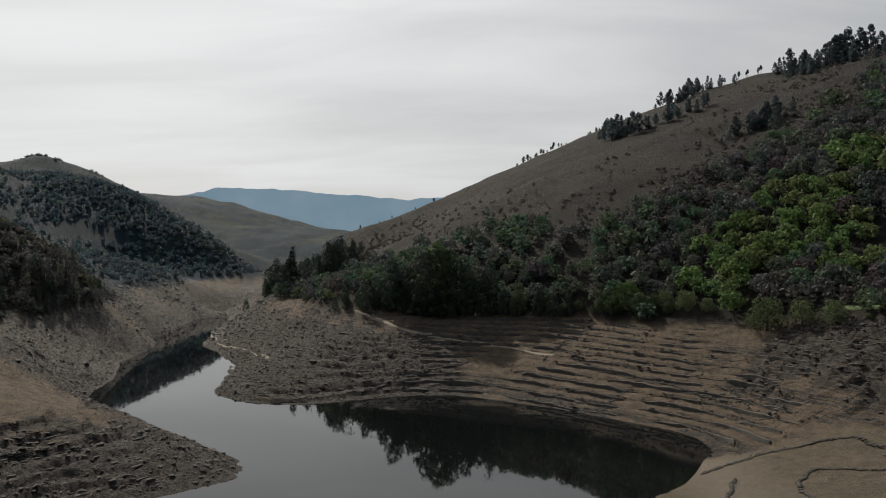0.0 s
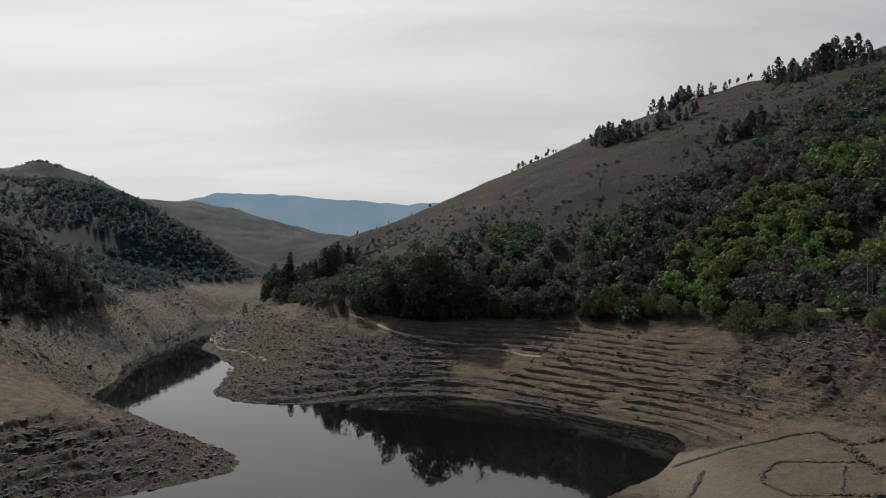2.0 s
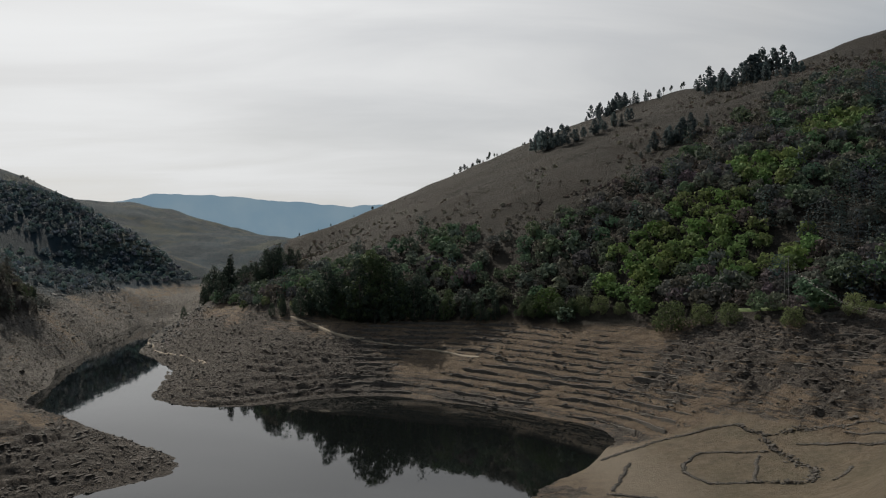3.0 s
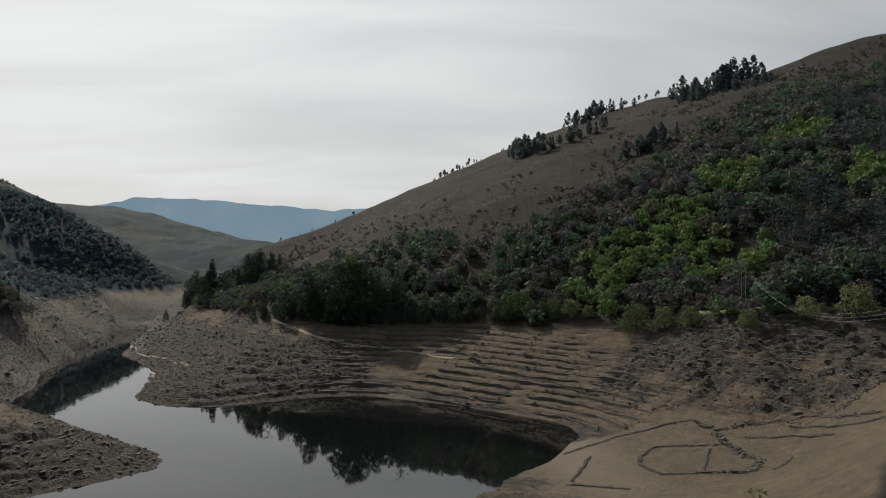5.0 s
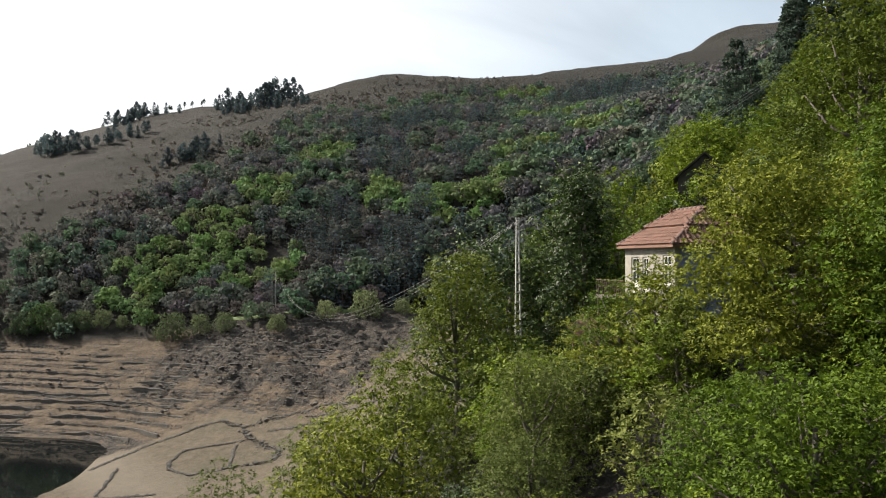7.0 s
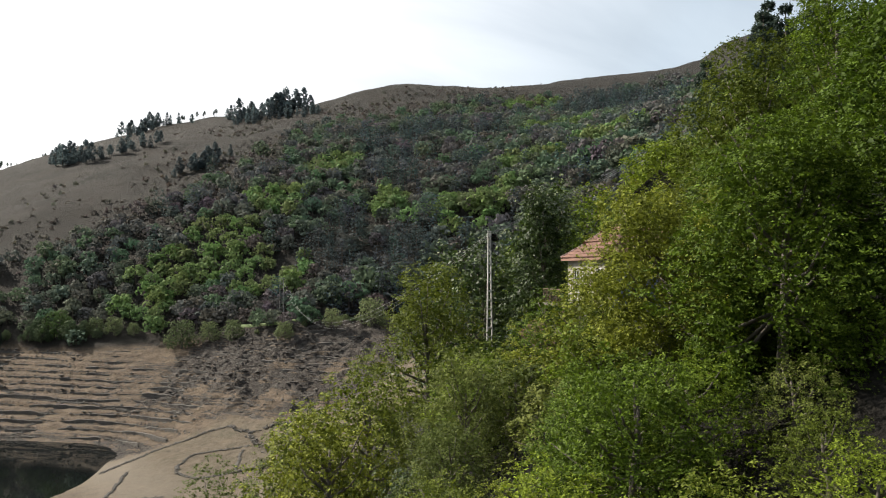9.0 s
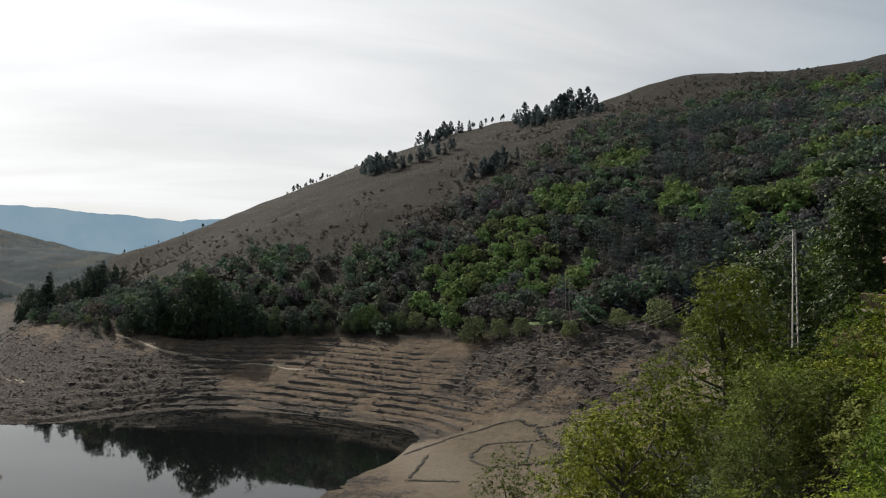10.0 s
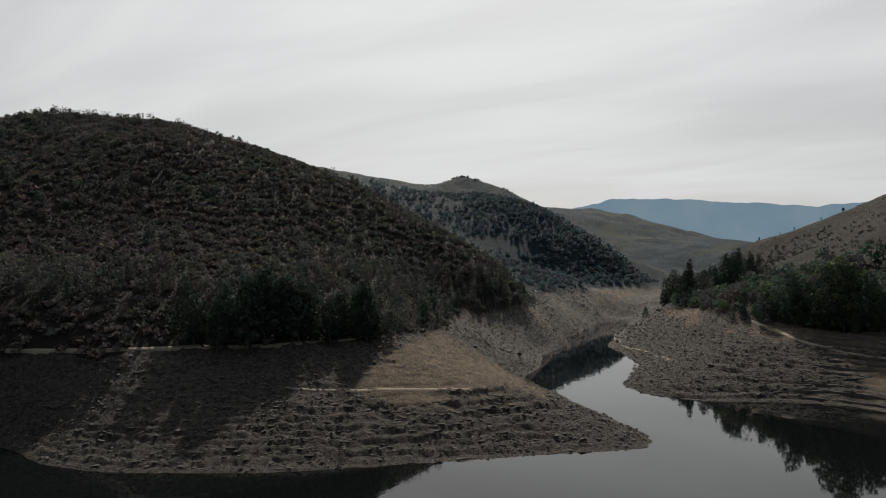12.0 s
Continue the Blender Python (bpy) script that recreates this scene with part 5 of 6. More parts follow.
def house():
    root = thing("house", "small abandoned two-storey house with red tile roof", "house",
                 at=pose(HOUSE_AT[0], HOUSE_AT[1], 61.0, 0, 0, math.degrees(math.atan2(-0.37, 0.93))))
    V, U, H = 5.5, 5.1, 7.15
    holes = [(0.35, 1.15, 5.0, 6.6), (2.6, 3.2, 4.6, 6.5), (3.55, 4.4, 4.35, 6.5), (1.5, 2.5, 0.2, 2.1)]
    part("wall", mesh_of("wall", *slab(0, 0.35, 0, U, -2.5, H, holes), PLASTER), root, "stained pale plaster wall")
    v, f = slab(0, 0.35, 0, V - 0.35, -2.5, H, [(3.2, 4.1, 4.9, 6.3)])
    part("wall", mesh_of("wall", [(0.353 + y, x, z) for x, y, z in v], [q[::-1] for q in f], BLUE_PAINT), root, "faded blue painted wall")
    part("wall", mesh_of("wall", *box(V - 0.35, V, 0.353, U - 0.353, -2.5, H), PLASTER), root)
    part("wall", mesh_of("wall", *box(0.353, V, U - 0.35, U, -2.5, H), PLASTER), root)
    part("floor", mesh_of("floor", *box(0.36, V - 0.36, 0.36, U - 0.36, 4.1, 4.3), DARK_WOOD), root)
    # openings in the pale wall
    for k, (y0, y1, z0, z1) in enumerate(holes):
        door = k == 2
        my, mz, bottom = (y0 + y1) / 2, (z0 + z1) / 2 + 0.28, z0 + (0.75 if door else 0.1)
        lights = [(a, b, c, d) for a, b in ((y0 + 0.09, my - 0.025), (my + 0.025, y1 - 0.09)) for c, d in ((bottom, mz - 0.03), (mz + 0.03, z1 - 0.1))]
        w = part("door" if door else "window", mesh_of("frame", *slab(0.06, 0.14, y0 + 0.005, y1 - 0.005, z0 + 0.005, z1 - 0.005, lights), WHITE_WOOD), root, "white painted wooden frame")
        part("pane", mesh_of("pane", *box(0.098, 0.104, y0 + 0.09, y1 - 0.09, z0 + 0.1, z1 - 0.1), GLASS), w)
        if not door:
            part("sill", mesh_of("sill", *box(-0.1, 0.05, y0 - 0.08, y1 + 0.08, z0 - 0.09, z0 - 0.004), CONCRETE), w)
    v, f = slab(0.06, 0.14, 3.557, 4.445, 4.905, 6.295, [(3.66, 4.34, 5.0, 6.19)])
    w = part("window", mesh_of("frame", [(y, x, z) for x, y, z in v], [q[::-1] for q in f], WHITE_WOOD), root)
    part("pane", mesh_of("pane", *box(3.66, 4.34, 0.1, 0.106, 5.0, 6.19), GLASS), w)
    # roof in two tiers: the upper one stands proud of the lower
    o, rz, a = 0.35, H + 1.9, 1.45
    e = [Vector(q) for q in ((-o, -o, H), (V + o, -o, H), (V + o, U + o, H), (-o, U + o, H))]
    r0, r1 = Vector((V / 2, a, rz)), Vector((V / 2, U - a + 0.25, rz))
    roof = None
    for top, share, lift, deep in ((False, 1.0, 0.0, 0.14), (True, 0.54, 0.15, 0.13)):
        up = Vector((0, 0, lift))
        c = [r.lerp(q, share) + up for r, q in ((r0, e[0]), (r0, e[1]), (r1, e[2]), (r1, e[3]))]
        p0, p1 = r0 + up, r1 + up
        under = [q - Vector((0, 0, 0.02)) for q in (*c, p0, p1)]
        base = [Vector((q.x, q.y, q.z - deep)) for q in c]
        me = mesh_of("roof", under + base, [(0, 1, 4), (1, 2, 5, 4), (2, 3, 5), (3, 0, 4, 5), (9, 8, 7, 6), (0, 6, 7, 1), (1, 7, 8, 2), (2, 8, 9, 3), (3, 9, 6, 0)], TILE_OLD)
        if top:
            part("upper_tier", me, roof, "raised upper tier of the tile roof")
        else:
            roof = part("roof", me, root, "hipped red clay tile roof in two tiers")
        for k, face in enumerate(((c[0], c[1], p0, p0), (c[1], c[2], p1, p0), (c[2], c[3], p1, p1), (c[3], c[0], p0, p1))):
            pitch = 0.32 if k == 0 else 0.23
            tagged(part("tiles", mesh_of("tiles", *tiled_face(*face, pitch), TILE, False), roof, "rows of red barrel tiles"), kind="stuff")
            if k == 0:
                tagged(part("mortar", mesh_of("mortar", *tiled_face(*face, pitch, True), MORTAR, False), roof, "pale mortar at the tile ends"), kind="stuff")
        for p, q in ((c[0], p0), (c[1], p0), (c[2], p1), (c[3], p1), (p0, p1)):
            part("ridge_tiles", mesh_of("ridge_tiles", *ridge_tiles(p, q), DARK_WOOD, False), roof, "dark mossy ridge tiles")
    ch = part("chimney", mesh_of("chimney", *joined([box(4.8, 5.3, 1.0, 1.5, H - 0.3, H + 1.3), box(4.72, 5.38, 0.92, 1.58, H + 1.3, H + 1.4)]), PLASTER), root, "pale plastered chimney")
    part("cap", mesh_of("cap", *joined([box(4.8, 4.9, 1.0, 1.5, H + 1.4, H + 1.6), box(5.2, 5.3, 1.0, 1.5, H + 1.4, H + 1.6), box(4.72, 5.38, 0.92, 1.58, H + 1.6, H + 1.68)]), TILE_OLD), ch)
    # balcony past the door
    bal = part("balcony", mesh_of("slab", *box(-1.25, -0.004, 3.2, 6.4, 4.1, 4.28), WEATHERED), root, "weathered concrete balcony slab")
    for k in range(14):
        part("baluster", mesh_of("baluster", *tube([(-1.2, 3.3 + k * 0.235, 4.28), (-1.2, 3.3 + k * 0.235, 5.15)], [0.022, 0.022], 6), DARK_WOOD), bal)
    part("handrail", mesh_of("handrail", *box(-1.24, -1.16, 3.22, 6.38, 5.15, 5.21), DARK_WOOD), bal, "rusty brown handrail")
    for yy in (3.35, 6.25):
        part("post", mesh_of("post", *tube([(-1.15, yy, -2.5), (-1.15, yy, 4.1)], [0.07, 0.07], 8), DARK_WOOD), bal)
    return root


house()


def ruined_shed():
    gz = ground_z(46.2, -17.0)[0]
    root = thing("shed", "collapsed little shed with broken brown tiles", "shed", at=pose(46.2, -17.0, gz, 0, 0, 20))
    for px, py, h in ((-1.2, -0.9, 2.2), (1.25, -0.9, 2.9), (-1.2, 1.0, 3.5), (1.25, 1.0, 3.1)):
        part("post", mesh_of("post", *tube([(px, py, -0.6), (px + 0.1, py - 0.06, h)], [0.1, 0.08], 6), DARK_WOOD), root)
    part("wall", mesh_of("wall", *slab(-0.1, 0.15, -1.1, 1.0, -0.6, 2.4, [(-0.5, 0.5, 0.2, 1.9)]), WEATHERED), root, "broken dark wall")
    # the roof has slid down; its lower edge is broken in steps
    def skin(x, t):
        return Vector((x, -1.7 + 2.9 * t, 1.9 + 0.25 * x + 1.75 * t - 0.35 * math.sin(3.1 * t)))
    xs, low = [-1.5 + 0.5 * k for k in range(7)], [0.34, 0.22, 0.3, 0.1, 0.16, 0.0, 0.12]
    deck, tiles = [], []
    for k in range(6):
        v = [skin(x, t) + Vector((0, 0, d)) for d in (0.0, 0.07) for x, t in ((xs[k], low[k]), (xs[k + 1] - 0.004, low[k]), (xs[k + 1] - 0.004, 1.0), (xs[k], 1.0))]
        deck.append((v, [(3, 2, 1, 0), (4, 5, 6, 7), (0, 1, 5, 4), (1, 2, 6, 5), (2, 3, 7, 6), (3, 0, 4, 7)]))
        if k != 2:
            tiles.append(tiled_face(v[4] + Vector((0, 0, 0.02)), v[5] + Vector((0, 0, 0.02)), v[6] + Vector((0, 0, 0.02)), v[7] + Vector((0, 0, 0.02))))
    rf = part("roof", mesh_of("roof", *joined(deck), DARK_WOOD), root, "sagging brown roof with a broken edge")
    tagged(part("tiles", mesh_of("tiles", *joined(tiles), TILE_OLD, False), rf, "loose brown tiles"), kind="stuff")
    part("plank", mesh_of("plank", *tube([(-2.0, -1.9, 0.2), (-0.2, -2.2, 1.4)], [0.06, 0.05], 5), WHITE_WOOD), root, "leaning pale plank")
    part("plank", mesh_of("plank", *tube([(-1.0, -2.0, 1.5), (0.9, -2.1, 0.3)], [0.05, 0.05], 5), DARK_WOOD), root)
    return root


ruined_shed()


def barn():
    """Dark timber barn among the trees, its gable towards the valley."""
    gz = ground_z(64.5, -13.0)[0]
    top, eave, half, deep = 76.0 - gz, 74.2 - gz, 2.1, 3.6
    root = thing("barn", "dark abandoned timber barn with a steep gable among trees", "barn", at=pose(64.5, -13.0, gz, 0, 0, 34))
    for x0 in (0.0, deep - 0.4):
        v = [(x, y, z) for x in (x0, x0 + 0.4) for y, z in ((-half, -1.0), (half, -1.0), (half, eave), (0, top), (-half, eave))]
        part("gable_wall", mesh_of("wall", v, [(4, 3, 2, 1, 0), (5, 6, 7, 8, 9)] + [(k, (k + 1) % 5, (k + 1) % 5 + 5, k + 5) for k in range(5)], OLD_TIMBER), root)
    for y0, y1 in ((-half, -half + 0.4), (half - 0.4, half)):
        part("side_wall", mesh_of("wall", *box(0.403, deep - 0.403, y0, y1, -1.0, eave), OLD_TIMBER), root)
    for side in (-1, 1):
        v = [(x, side * y, z + lift) for lift in (0.05, 0.2) for x in (-0.25, deep + 0.25) for y, z in ((0, top), (half + 0.35, eave - 0.3))]
        part("roof", mesh_of("roof", v, [(0, 1, 3, 2), (4, 6, 7, 5), (0, 4, 5, 1), (2, 3, 7, 6), (0, 2, 6, 4), (1, 5, 7, 3)], OLD_TIMBER), root, "dark rotten board roof slope")
    return root


barn()


# ---- poles and cables ----
def lattice_pole(x, y, foot, top):
    """Concrete pole with a ladder of openings, tapering to the top."""
    h = top - foot
    root = thing("utility_pole", "pale concrete lattice utility pole on the slope", "pole", at=pose(x, y, foot, 0, 0, -35))
    for s in (-1, 1):
        part("chord", mesh_of("chord", *tube([(s * 0.30, 0, -0.5), (s * 0.20, 0, h * 0.5), (s * 0.09, 0, h)], [0.09, 0.08, 0.07], 4), CONCRETE), root)
    n = 18
    for k in range(n):
        t = (k + 0.5) / n
        w = 0.30 - 0.21 * t
        part("rung", mesh_of("rung", *box(-w, w, -0.05, 0.05, t * h, t * h + 0.14), CONCRETE), root)
    part("cap", mesh_of("cap", *box(-0.17, 0.17, -0.09, 0.09, h, h + 0.15), CONCRETE), root)
    arm = part("crossarm", mesh_of("crossarm", *box(-0.05, 0.05, -0.75, 0.75, h - 0.45, h - 0.35), IRON), root, "short steel crossarm")
    for s in (-0.65, 0.0, 0.65):
        part("insulator", mesh_of("insulator", *tube([(0, s, h - 0.35), (0, s, h - 0.2), (0, s, h - 0.1)], [0.03, 0.06, 0.03], 8), CONCRETE), arm)
    return root


lattice_pole(56.1, 0.2, ground_z(56.1, 0.2)[0], 71.0)


def steel_pole(x, y, top):
    foot = ground_z(x, y)[0]
    h = top - foot
    root = thing("utility_pole", "thin grey utility pole above the far bank", "pole", at=pose(x, y, foot))
    for s in (-0.9, 0.9):
        part("pole", mesh_of("pole", *tube([(s, 0, -0.5), (s, 0, h)], [0.16, 0.10], 7), IRON), root)
    part("crossarm", mesh_of("crossarm", *box(-1.6, 1.6, -0.06, 0.06, h - 0.5, h - 0.36), IRON), root)
    return root


steel_pole(170, 284, 64.0)
steel_pole(122, -16, 112.0)


def cable(a, b, sag, label):
    a, b = Vector(a), Vector(b)
    pts = []
    for k in range(41):
        t = k / 40
        pts.append(a.lerp(b, t) - Vector((0, 0, sag * 4 * t * (1 - t))))
    ob = new("cable", mesh_of("cable", *tube(pts, [0.016] * 41, 4), IRON))
    return tagged(ob, label, "cable", "power cables")


for k, s in enumerate((-0.65, 0.0, 0.65)):
    cable((56.1 + s * 0.8, 0.2 + s * 0.6, 70.8), (170 + s * 2, 283.5, 63.5), 14.0 + 0.8 * k, "thin sagging power cable across the cove")
    cable((56.1 + s * 0.8, 0.2 + s * 0.6, 70.8), (122 + s * 2, -16, 111.5), 3.0, "thin power cable climbing the slope")


# ---- tracks, walls and stones of the drained banks ----
def ribbon(name, points, width, mat, label, category, lift=0.25):
    """A strip that lies on the ground along a line."""
    pts = np.array(points, float)
    seg = np.r_[0, np.cumsum(np.hypot(*np.diff(pts, axis=0).T))]
    t = np.arange(0, seg[-1], 1.5)
    px, py = np.interp(t, seg, pts[:, 0]), np.interp(t, seg, pts[:, 1])
    k = np.ones(9) / 9
    px[4:-4], py[4:-4] = np.convolve(px, k, "valid"), np.convolve(py, k, "valid")
    dx, dy = np.gradient(px), np.gradient(py)
    ln = np.hypot(dx, dy)
    nx, ny = -dy / ln, dx / ln
    w = width * (1 + 0.3 * vnoise(t / 6, t * 0, 3)) / 2
    verts, faces = [], []
    cols = (-1.25, -0.9, 0, 0.9, 1.25)
    level = []
    for c in cols:
        across = ground_z(px + nx * w * c, py + ny * w * c)
        level.append(np.convolve(np.pad(across, 2, mode="edge"), np.ones(5) / 5, "valid"))
    for i in range(len(t)):
        for c, mid in zip(cols, level):
            verts.append((px[i] + nx[i] * w[i] * c, py[i] + ny[i] * w[i] * c, mid[i] + (lift if abs(c) < 1 else -0.7)))
        if i:
            o = (i - 1) * 5
            faces += [(o + j, o + j + 1, o + j + 6, o + j + 5) for j in range(4)]
    me = mesh_of(name, verts, faces, mat, False)
    return tagged(new(name, me), label, category, kind="structure")


ribbon("road", [(-282, 122), (-258, 140), (-235, 161), (-214, 187), (-197, 221), (-186, 246)], 2.0, DIRT, "narrow pale road along the old high-water line", "road", 0.15)
ribbon("path", [(-186, 172), (-172, 182), (-154, 201), (-131, 224)], 2.0, DIRT, "pale dirt track across the bare spit", "path", 0.08)
ribbon("path", [(-181, 610), (-176, 577), (-146, 496), (-113, 445), (-92, 405)], 1.3, DIRT, "pale dirt track along the far bank", "path", 0.15)
ribbon("path", [(-52, 449), (-24, 408), (6, 387), (32, 372), (52, 356)], 1.6, DIRT, "narrow pale track slanting down the terraces", "path", 0.3)
ribbon("verge", [(152, 306), (158, 291), (168, 279), (190, 272), (207, 267), (228, 259)], 1.9, GRASS, "strip of bright green grass along the bank road", "grass", 0.5)


def stones(rng, places, sizes, flat=0.6):
    """Rough twelve-faced stones, joined."""
    c = np.array([(0, 0, 1), (0.9, 0, 0.35), (0.28, 0.85, 0.35), (-0.73, 0.53, 0.35), (-0.73, -0.53, 0.35), (0.28, -0.85, 0.35), (0, 0, -0.6)])
    tri = [(0, 1, 2), (0, 2, 3), (0, 3, 4), (0, 4, 5), (0, 5, 1), (6, 2, 1), (6, 3, 2), (6, 4, 3), (6, 5, 4), (6, 1, 5)]
    verts, faces = [], []
    for p, s in zip(places, sizes):
        o = len(verts)
        a = rng.uniform(0, 6.28)
        v = c * rng.uniform(0.7, 1.3, c.shape) * s * (1, rng.uniform(0.6, 1.0), flat)
        verts += [(p[0] + x * math.cos(a) - y * math.sin(a), p[1] + x * math.sin(a) + y * math.cos(a), p[2] + z) for x, y, z in v]
        faces += [tuple(i + o for i in f) for f in tri]
    return verts, faces


def stone_wall(points, tall, wide, seed, label):
    rng = np.random.default_rng(seed)
    pts = np.array(points, float)
    seg = np.r_[0, np.cumsum(np.hypot(*np.diff(pts, axis=0).T))]
    n = int(seg[-1] * 6)
    t = rng.uniform(0, seg[-1], n)
    px = np.interp(t, seg, pts[:, 0]) + rng.normal(size=n) * wide * 0.4 + 0.7 * vnoise(t / 5, t * 0, seed)
    py = np.interp(t, seg, pts[:, 1]) + rng.normal(size=n) * wide * 0.4 + 0.7 * vnoise(t / 5, t * 0, seed + 4)
    pz = ground_z(px, py) + rng.uniform(0, 1, n) ** 1.5 * tall * (0.5 + 0.5 * vnoise(t / 7, t * 0, seed + 9))
    root = thing("stone_wall", label, "wall", "field walls")
    tagged(part("stones", mesh_of("stones", *stones(rng, np.stack([px, py, pz], -1), rng.uniform(0.3, 0.75, n)), STONE), root), kind="stuff")
    return root


FIELD = "low ruined dry-stone wall round a drained field"
for k, (line, tall, wide) in enumerate((
        ([(91, 191), (94, 184), (104, 181), (114, 173)], 0.9, 0.7), ([(91, 191), (93, 202), (103, 210), (118, 199)], 0.5, 0.5), ([(115, 198), (104, 181)], 0.4, 0.4),
        ([(121, 208), (120, 188), (122, 181), (115, 171)], 1.0, 1.6), ([(64, 181), (72, 177), (80, 173)], 0.6, 0.6), ([(79, 209), (67, 183)], 0.35, 0.4),
        ([(127, 198), (136, 187), (141, 174)], 0.5, 0.6), ([(138, 194), (142, 187), (150, 164)], 0.5, 0.6), ([(73, 217), (94, 229), (112, 227), (121, 222)], 0.5, 0.8),
        ([(152, 189), (161, 192), (177, 197)], 1.3, 2.2), ([(67, 331), (80, 314), (91, 298), (102, 275)], 1.1, 1.0), ([(-146, 184), (-132, 190), (-120, 206), (-105, 220)], 1.0, 0.8),
        ([(54, 363), (59, 354), (67, 332)], 1.0, 1.0), ([(46, 354), (59, 369), (74, 376)], 0.7, 0.7), ([(60, 298), (74, 308), (82, 314)], 0.7, 0.7),
        ([(-35, 333), (-24, 350), (-7, 359), (12, 365)], 0.8, 0.8), ([(120, 221), (122, 210), (135, 204), (147, 193), (153, 171)], 1.2, 1.2), ([(120, 168), (127, 172)], 0.5, 0.6))):
    stone_wall(line, tall, wide, 200 + k, FIELD if k < 9 else "tumbled dark stone wall across the bare bank")

rng = np.random.default_rng(31)
x, y = rng.uniform(-285, 200, 130000), rng.uniform(95, 520, 130000)
z, bare, rocky, flat = height(x, y)
ph, kept = strata(x, y, base_height(x, y))
ph = ph - np.floor(ph)
brink = (ph > 0.76) & (ph < 0.99) & (kept > 0.4) & (bare > 0.7) & (z > 0.3) & (flat < 0.3) & (x > -30)
ok = (bare > 0.7) & (z > 0.3) & (rng.uniform(size=x.size) < rocky ** 2 * 0.35 + 0.01) & (flat < 0.3)
heap = (x > 95) & (x < 190) & (y > 195) & (y < 310) & (bare > 0.7) & (z > 8) & (flat < 0.3)
pick = np.nonzero(ok | brink | (heap & (rng.uniform(size=x.size) < 0.25)))[0][:11000]
size = (0.25 + 0.9 * rng.uniform(size=len(pick)) ** 4) * np.where(heap[pick], 1.2, np.where(brink[pick], 1.25, 1.0))
tagged(new("rubble", mesh_of("rubble", *stones(rng, np.stack([x[pick], y[pick], z[pick]], -1), size), STONE)), "dark loose rubble strewn over the bare banks", "stones", kind="stuff")


GRANITE = rough_material("pale_granite", (0.2, 0.19, 0.175), (0.11, 0.105, 0.098), 0.7, 0.95, 0.5, 0.2)
rng = np.random.default_rng(33)
x, y = rng.uniform(-340, -120, 9000), rng.uniform(500, 830, 9000)
z = ground_z(x, y)
pick = np.nonzero((z > 1) & (z < 33) & (fbm(x / 40, y / 40, 3, 96) + 0.5 * rng.normal(size=x.size) > 0.2))[0][:3200]
tagged(new("rubble", mesh_of("rubble", *stones(rng, np.stack([x[pick], y[pick], z[pick]], -1), 0.5 + 1.7 * rng.uniform(size=len(pick)) ** 3, 0.8), GRANITE)),
       "pale granite boulders at the head of the narrows", "stones", kind="stuff")


def ledges(name, label, seed, count, mat):
    """Broken rock ledges: jagged slabs that lie along the contours of the bare banks."""
    r = np.random.default_rng(seed)
    x, y = r.uniform(-262, 190, count * 14), r.uniform(98, 640, count * 14)
    z, bare, rocky, flat = height(x, y)
    good = np.nonzero((bare > 0.8) & (z > 0.4) & (flat < 0.2) & (rocky > 0.62 + 0.25 * r.uniform(size=x.size)) & ((x > -170) | (y < 262) | (r.uniform(size=x.size) < 0.5)))[0][:count]
    x, y, z = x[good], y[good], z[good]
    gx, gy = base_height(x + 2, y) - base_height(x - 2, y), base_height(x, y + 2) - base_height(x, y - 2)
    turn = np.arctan2(gy, gx) - math.pi / 2 + r.normal(size=len(x)) * 0.4
    long, deep, tall = 0.5 + 3.2 * r.uniform(size=len(x)) ** 3, r.uniform(0.4, 1.1, len(x)), 0.2 + 0.6 * r.uniform(size=len(x)) ** 2.5
    verts, faces = [], []
    corner = np.array([(a, b, c) for c in (-1.2, 1) for b in (-1, 1) for a in (-1, 1)], float)
    for k in range(len(x)):
        v = (corner + r.uniform(-0.55, 0.55, corner.shape)) * (long[k] / 2, deep[k] / 2, tall[k] / 2)
        c, s = math.cos(turn[k]), math.sin(turn[k])
        o = len(verts)
        verts += [(x[k] + a * c - b * s, y[k] + a * s + b * c, z[k] + h) for a, b, h in v]
        faces += [tuple(i + o for i in f) for f in ((0, 2, 3, 1), (4, 5, 7, 6), (0, 1, 5, 4), (2, 6, 7, 3), (0, 4, 6, 2), (1, 3, 7, 5))]
    return tagged(new(name, mesh_of(name, verts, faces, mat)), label, "stones", kind="stuff")


LEDGE = rough_material("ledge_rock", (0.018, 0.016, 0.0145), (0.066, 0.058, 0.05), 1.2, 0.95, 0.6, 0.1)
ledges("rock_ledges", "dark broken rock ledges along the bare banks", 51, 3800, LEDGE)


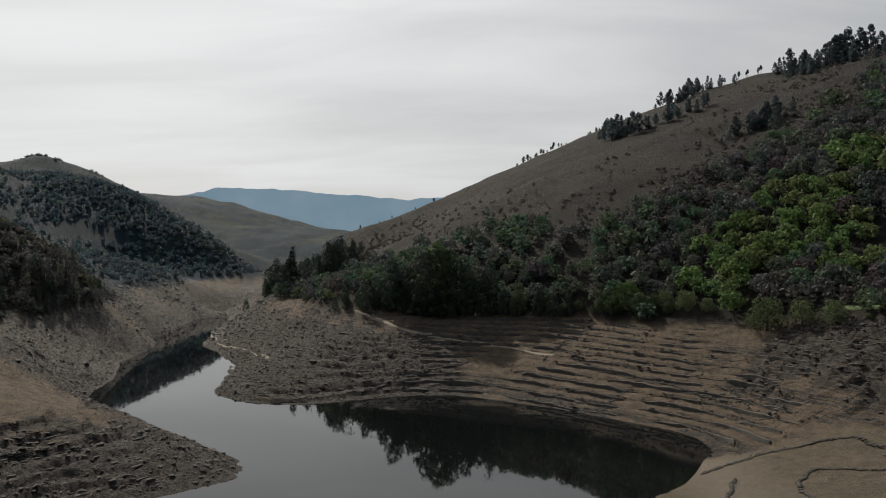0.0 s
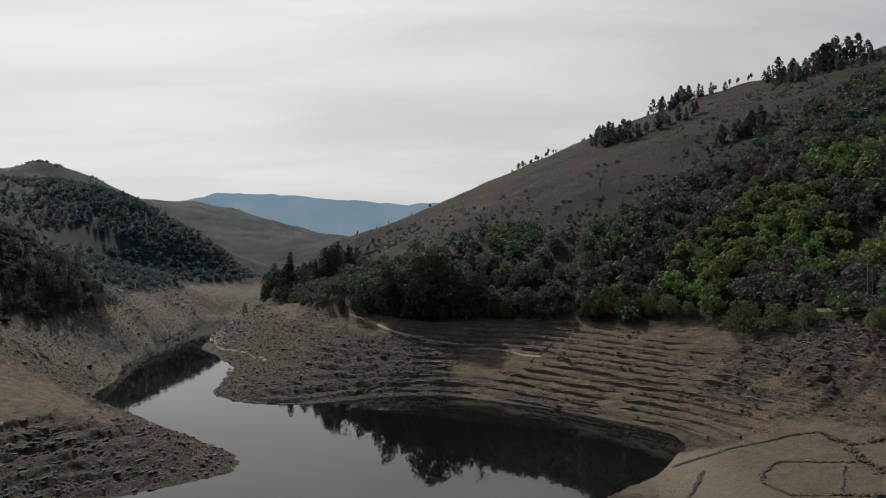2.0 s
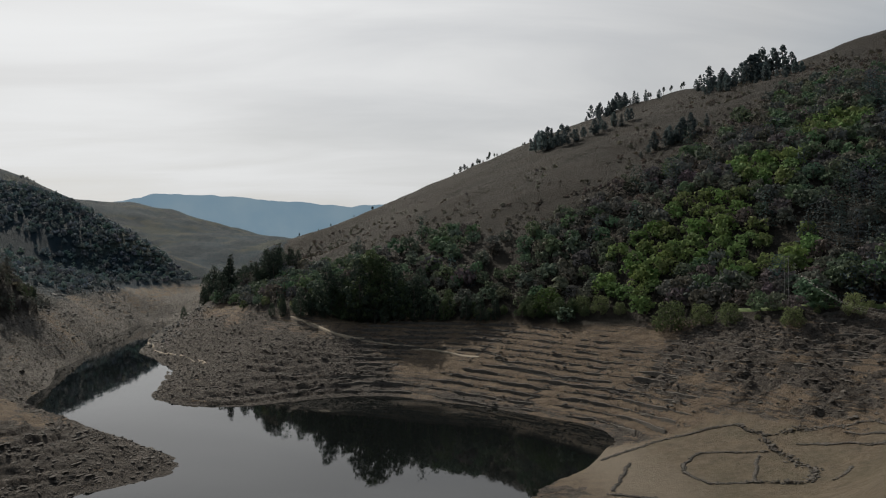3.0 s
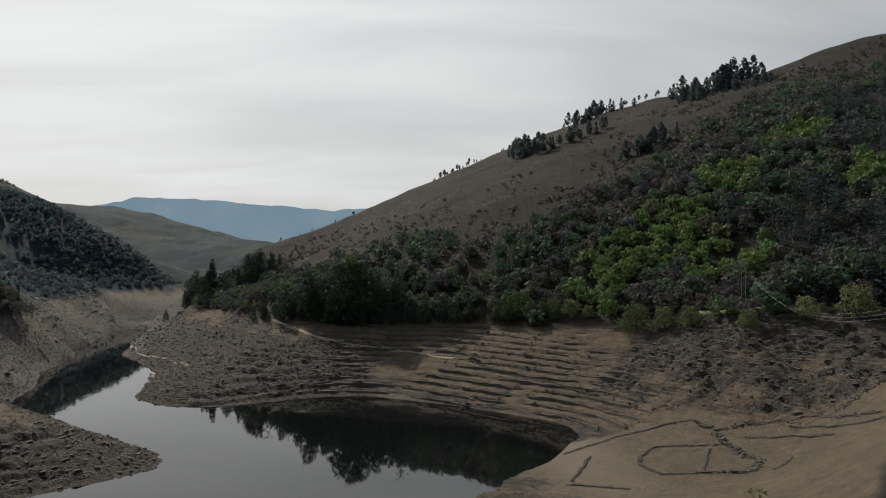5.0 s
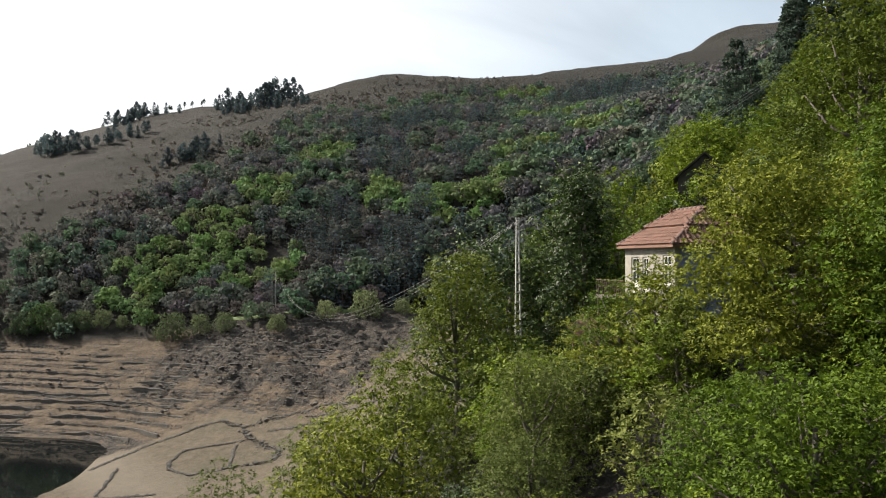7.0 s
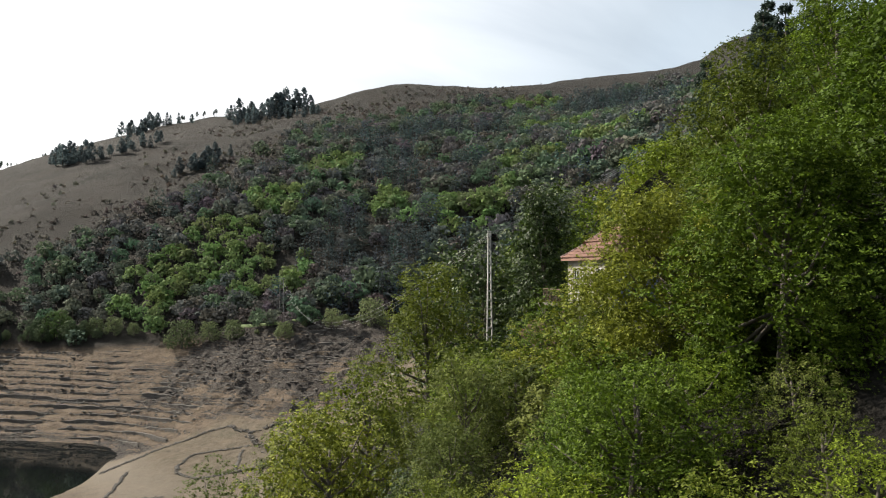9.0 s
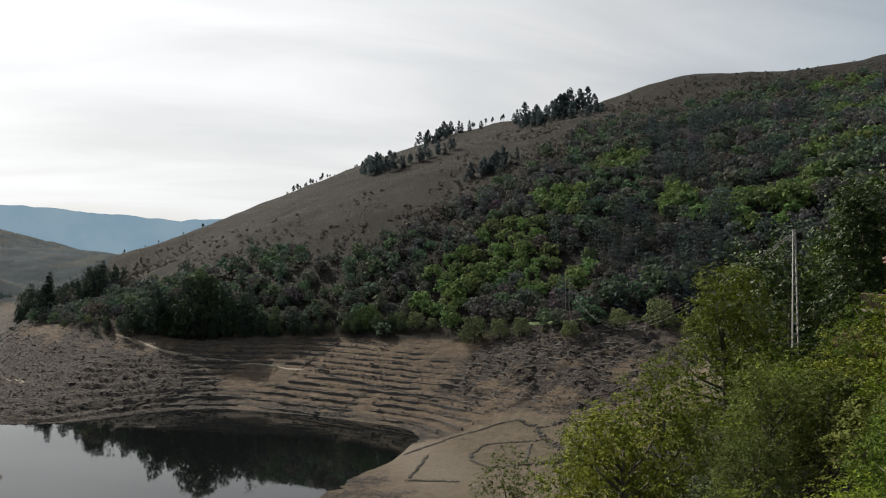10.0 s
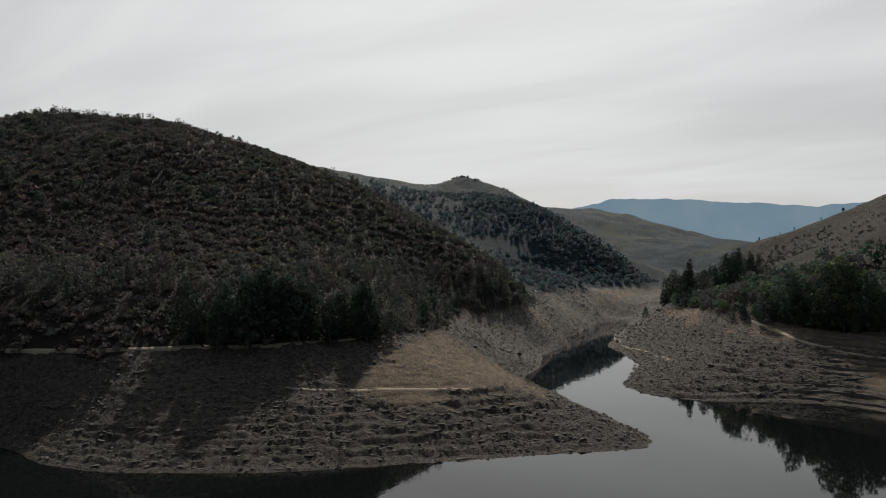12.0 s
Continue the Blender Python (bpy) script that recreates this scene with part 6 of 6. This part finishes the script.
def terrace_walls(name, label, west, east, seed, phase=0.86, scale=1.0, least=0.22, broken=-0.62):
    """Retaining walls of the drowned terraces, found where the ledges cross the fan of the ground."""
    x, y, z, rad = FAN["x"], FAN["y"], FAN["z"], FAN["rad"]
    rows_ok = np.nonzero((rad > 200) & (rad < 560))[0]
    cols_ok = [j for j in range(x.shape[1]) if west < x[rows_ok[len(rows_ok) // 2], j] < east and y[rows_ok[0], j] > 0]
    sx, sy = x[np.ix_(rows_ok, cols_ok)], y[np.ix_(rows_ok, cols_ok)]
    zb = base_height(sx, sy).reshape(sx.shape)
    ph, power = strata(sx.ravel(), sy.ravel(), zb.ravel())
    ph, power = ph.reshape(sx.shape), power.reshape(sx.shape)
    good = (FAN["bare"][np.ix_(rows_ok, cols_ok)] > 0.6) & (FAN["flat"][np.ix_(rows_ok, cols_ok)] < 0.4) & (zb > 0.8)
    lines = {}
    for j in range(sx.shape[1]):
        step = np.floor(ph[:, j] - phase)
        for i in np.nonzero(np.diff(step) > 0)[0]:
            if good[i, j] and power[i, j] > least:
                f = (step[i + 1] - (ph[i, j] - phase)) / max(1e-6, ph[i + 1, j] - ph[i, j])
                px, py = sx[i, j] + (sx[i + 1, j] - sx[i, j]) * f, sy[i, j] + (sy[i + 1, j] - sy[i, j]) * f
                lines.setdefault(int(step[i + 1]), []).append((j, px, py, zb[i, j], power[i, j]))
    verts, faces = [], []
    for level, pts in lines.items():
        last = None
        for j, px, py, pz, pw in pts:
            n = float(vnoise(np.array([px / 4.0]), np.array([py / 4.0]), seed + level)[0])
            m = float(vnoise(np.array([px / 13.0]), np.array([py / 13.0]), seed + level + 50)[0])
            tall = max(0.0, (0.45 + 0.75 * pw + 0.35 * n) * (0.75 + 0.5 * m)) * scale
            o = len(verts)
            dx, dy = 8.0 - px, -60.0 - py
            ln = math.hypot(dx, dy)
            dx, dy = dx / ln, dy / ln
            jag = 0.25 * n
            low, top = pz - 1.6, pz + (0.1 if scale < 1 else -1.1) + tall
            verts += [(px + dx * (0.55 + jag), py + dy * (0.55 + jag), low), (px + dx * (0.35 + jag), py + dy * (0.35 + jag), top),
                      (px - dx * 0.35, py - dy * 0.35, top + 0.08), (px - dx * 0.6, py - dy * 0.6, low)]
            if last and j - last[0] == 1 and math.hypot(px - last[1], py - last[2]) < 5 and (vnoise(np.array([px / 6.0]), np.array([py / 6.0]), seed + 7 + level)[0] > broken):
                q = last[3]
                faces += [(q, o, o + 1, q + 1), (q + 1, o + 1, o + 2, q + 2), (q + 2, o + 2, o + 3, q + 3)]
            last = (j, px, py, o)
    return tagged(new(name, mesh_of(name, verts, faces, STONE)), label, "stone terraces", kind="stuff")


terrace_walls("terrace_walls", "dark stone ledges of drowned farm terraces on the bank", -15, 210, 3, 0.86, 1.0, 0.12, -0.8)

rng = np.random.default_rng(41)
for k, (ox, oy, n) in enumerate(((-970, 1843, 11), (-930, 1860, 7), (-857, 1898, 8), (-1061, 1810, 5), (-1000, 1830, 6))):
    px, py = ox + rng.normal(size=n) * 12, oy + rng.normal(size=n) * 6
    root = thing("rock_outcrop", "weathered granite outcrop on the distant ridge", "rocks", "ridge outcrops")
    tagged(part("boulders", mesh_of("boulders", *stones(rng, np.stack([px, py, ground_z(px, py)], -1), rng.uniform(3, 7, n), 0.8), CONCRETE), root), kind="stuff")
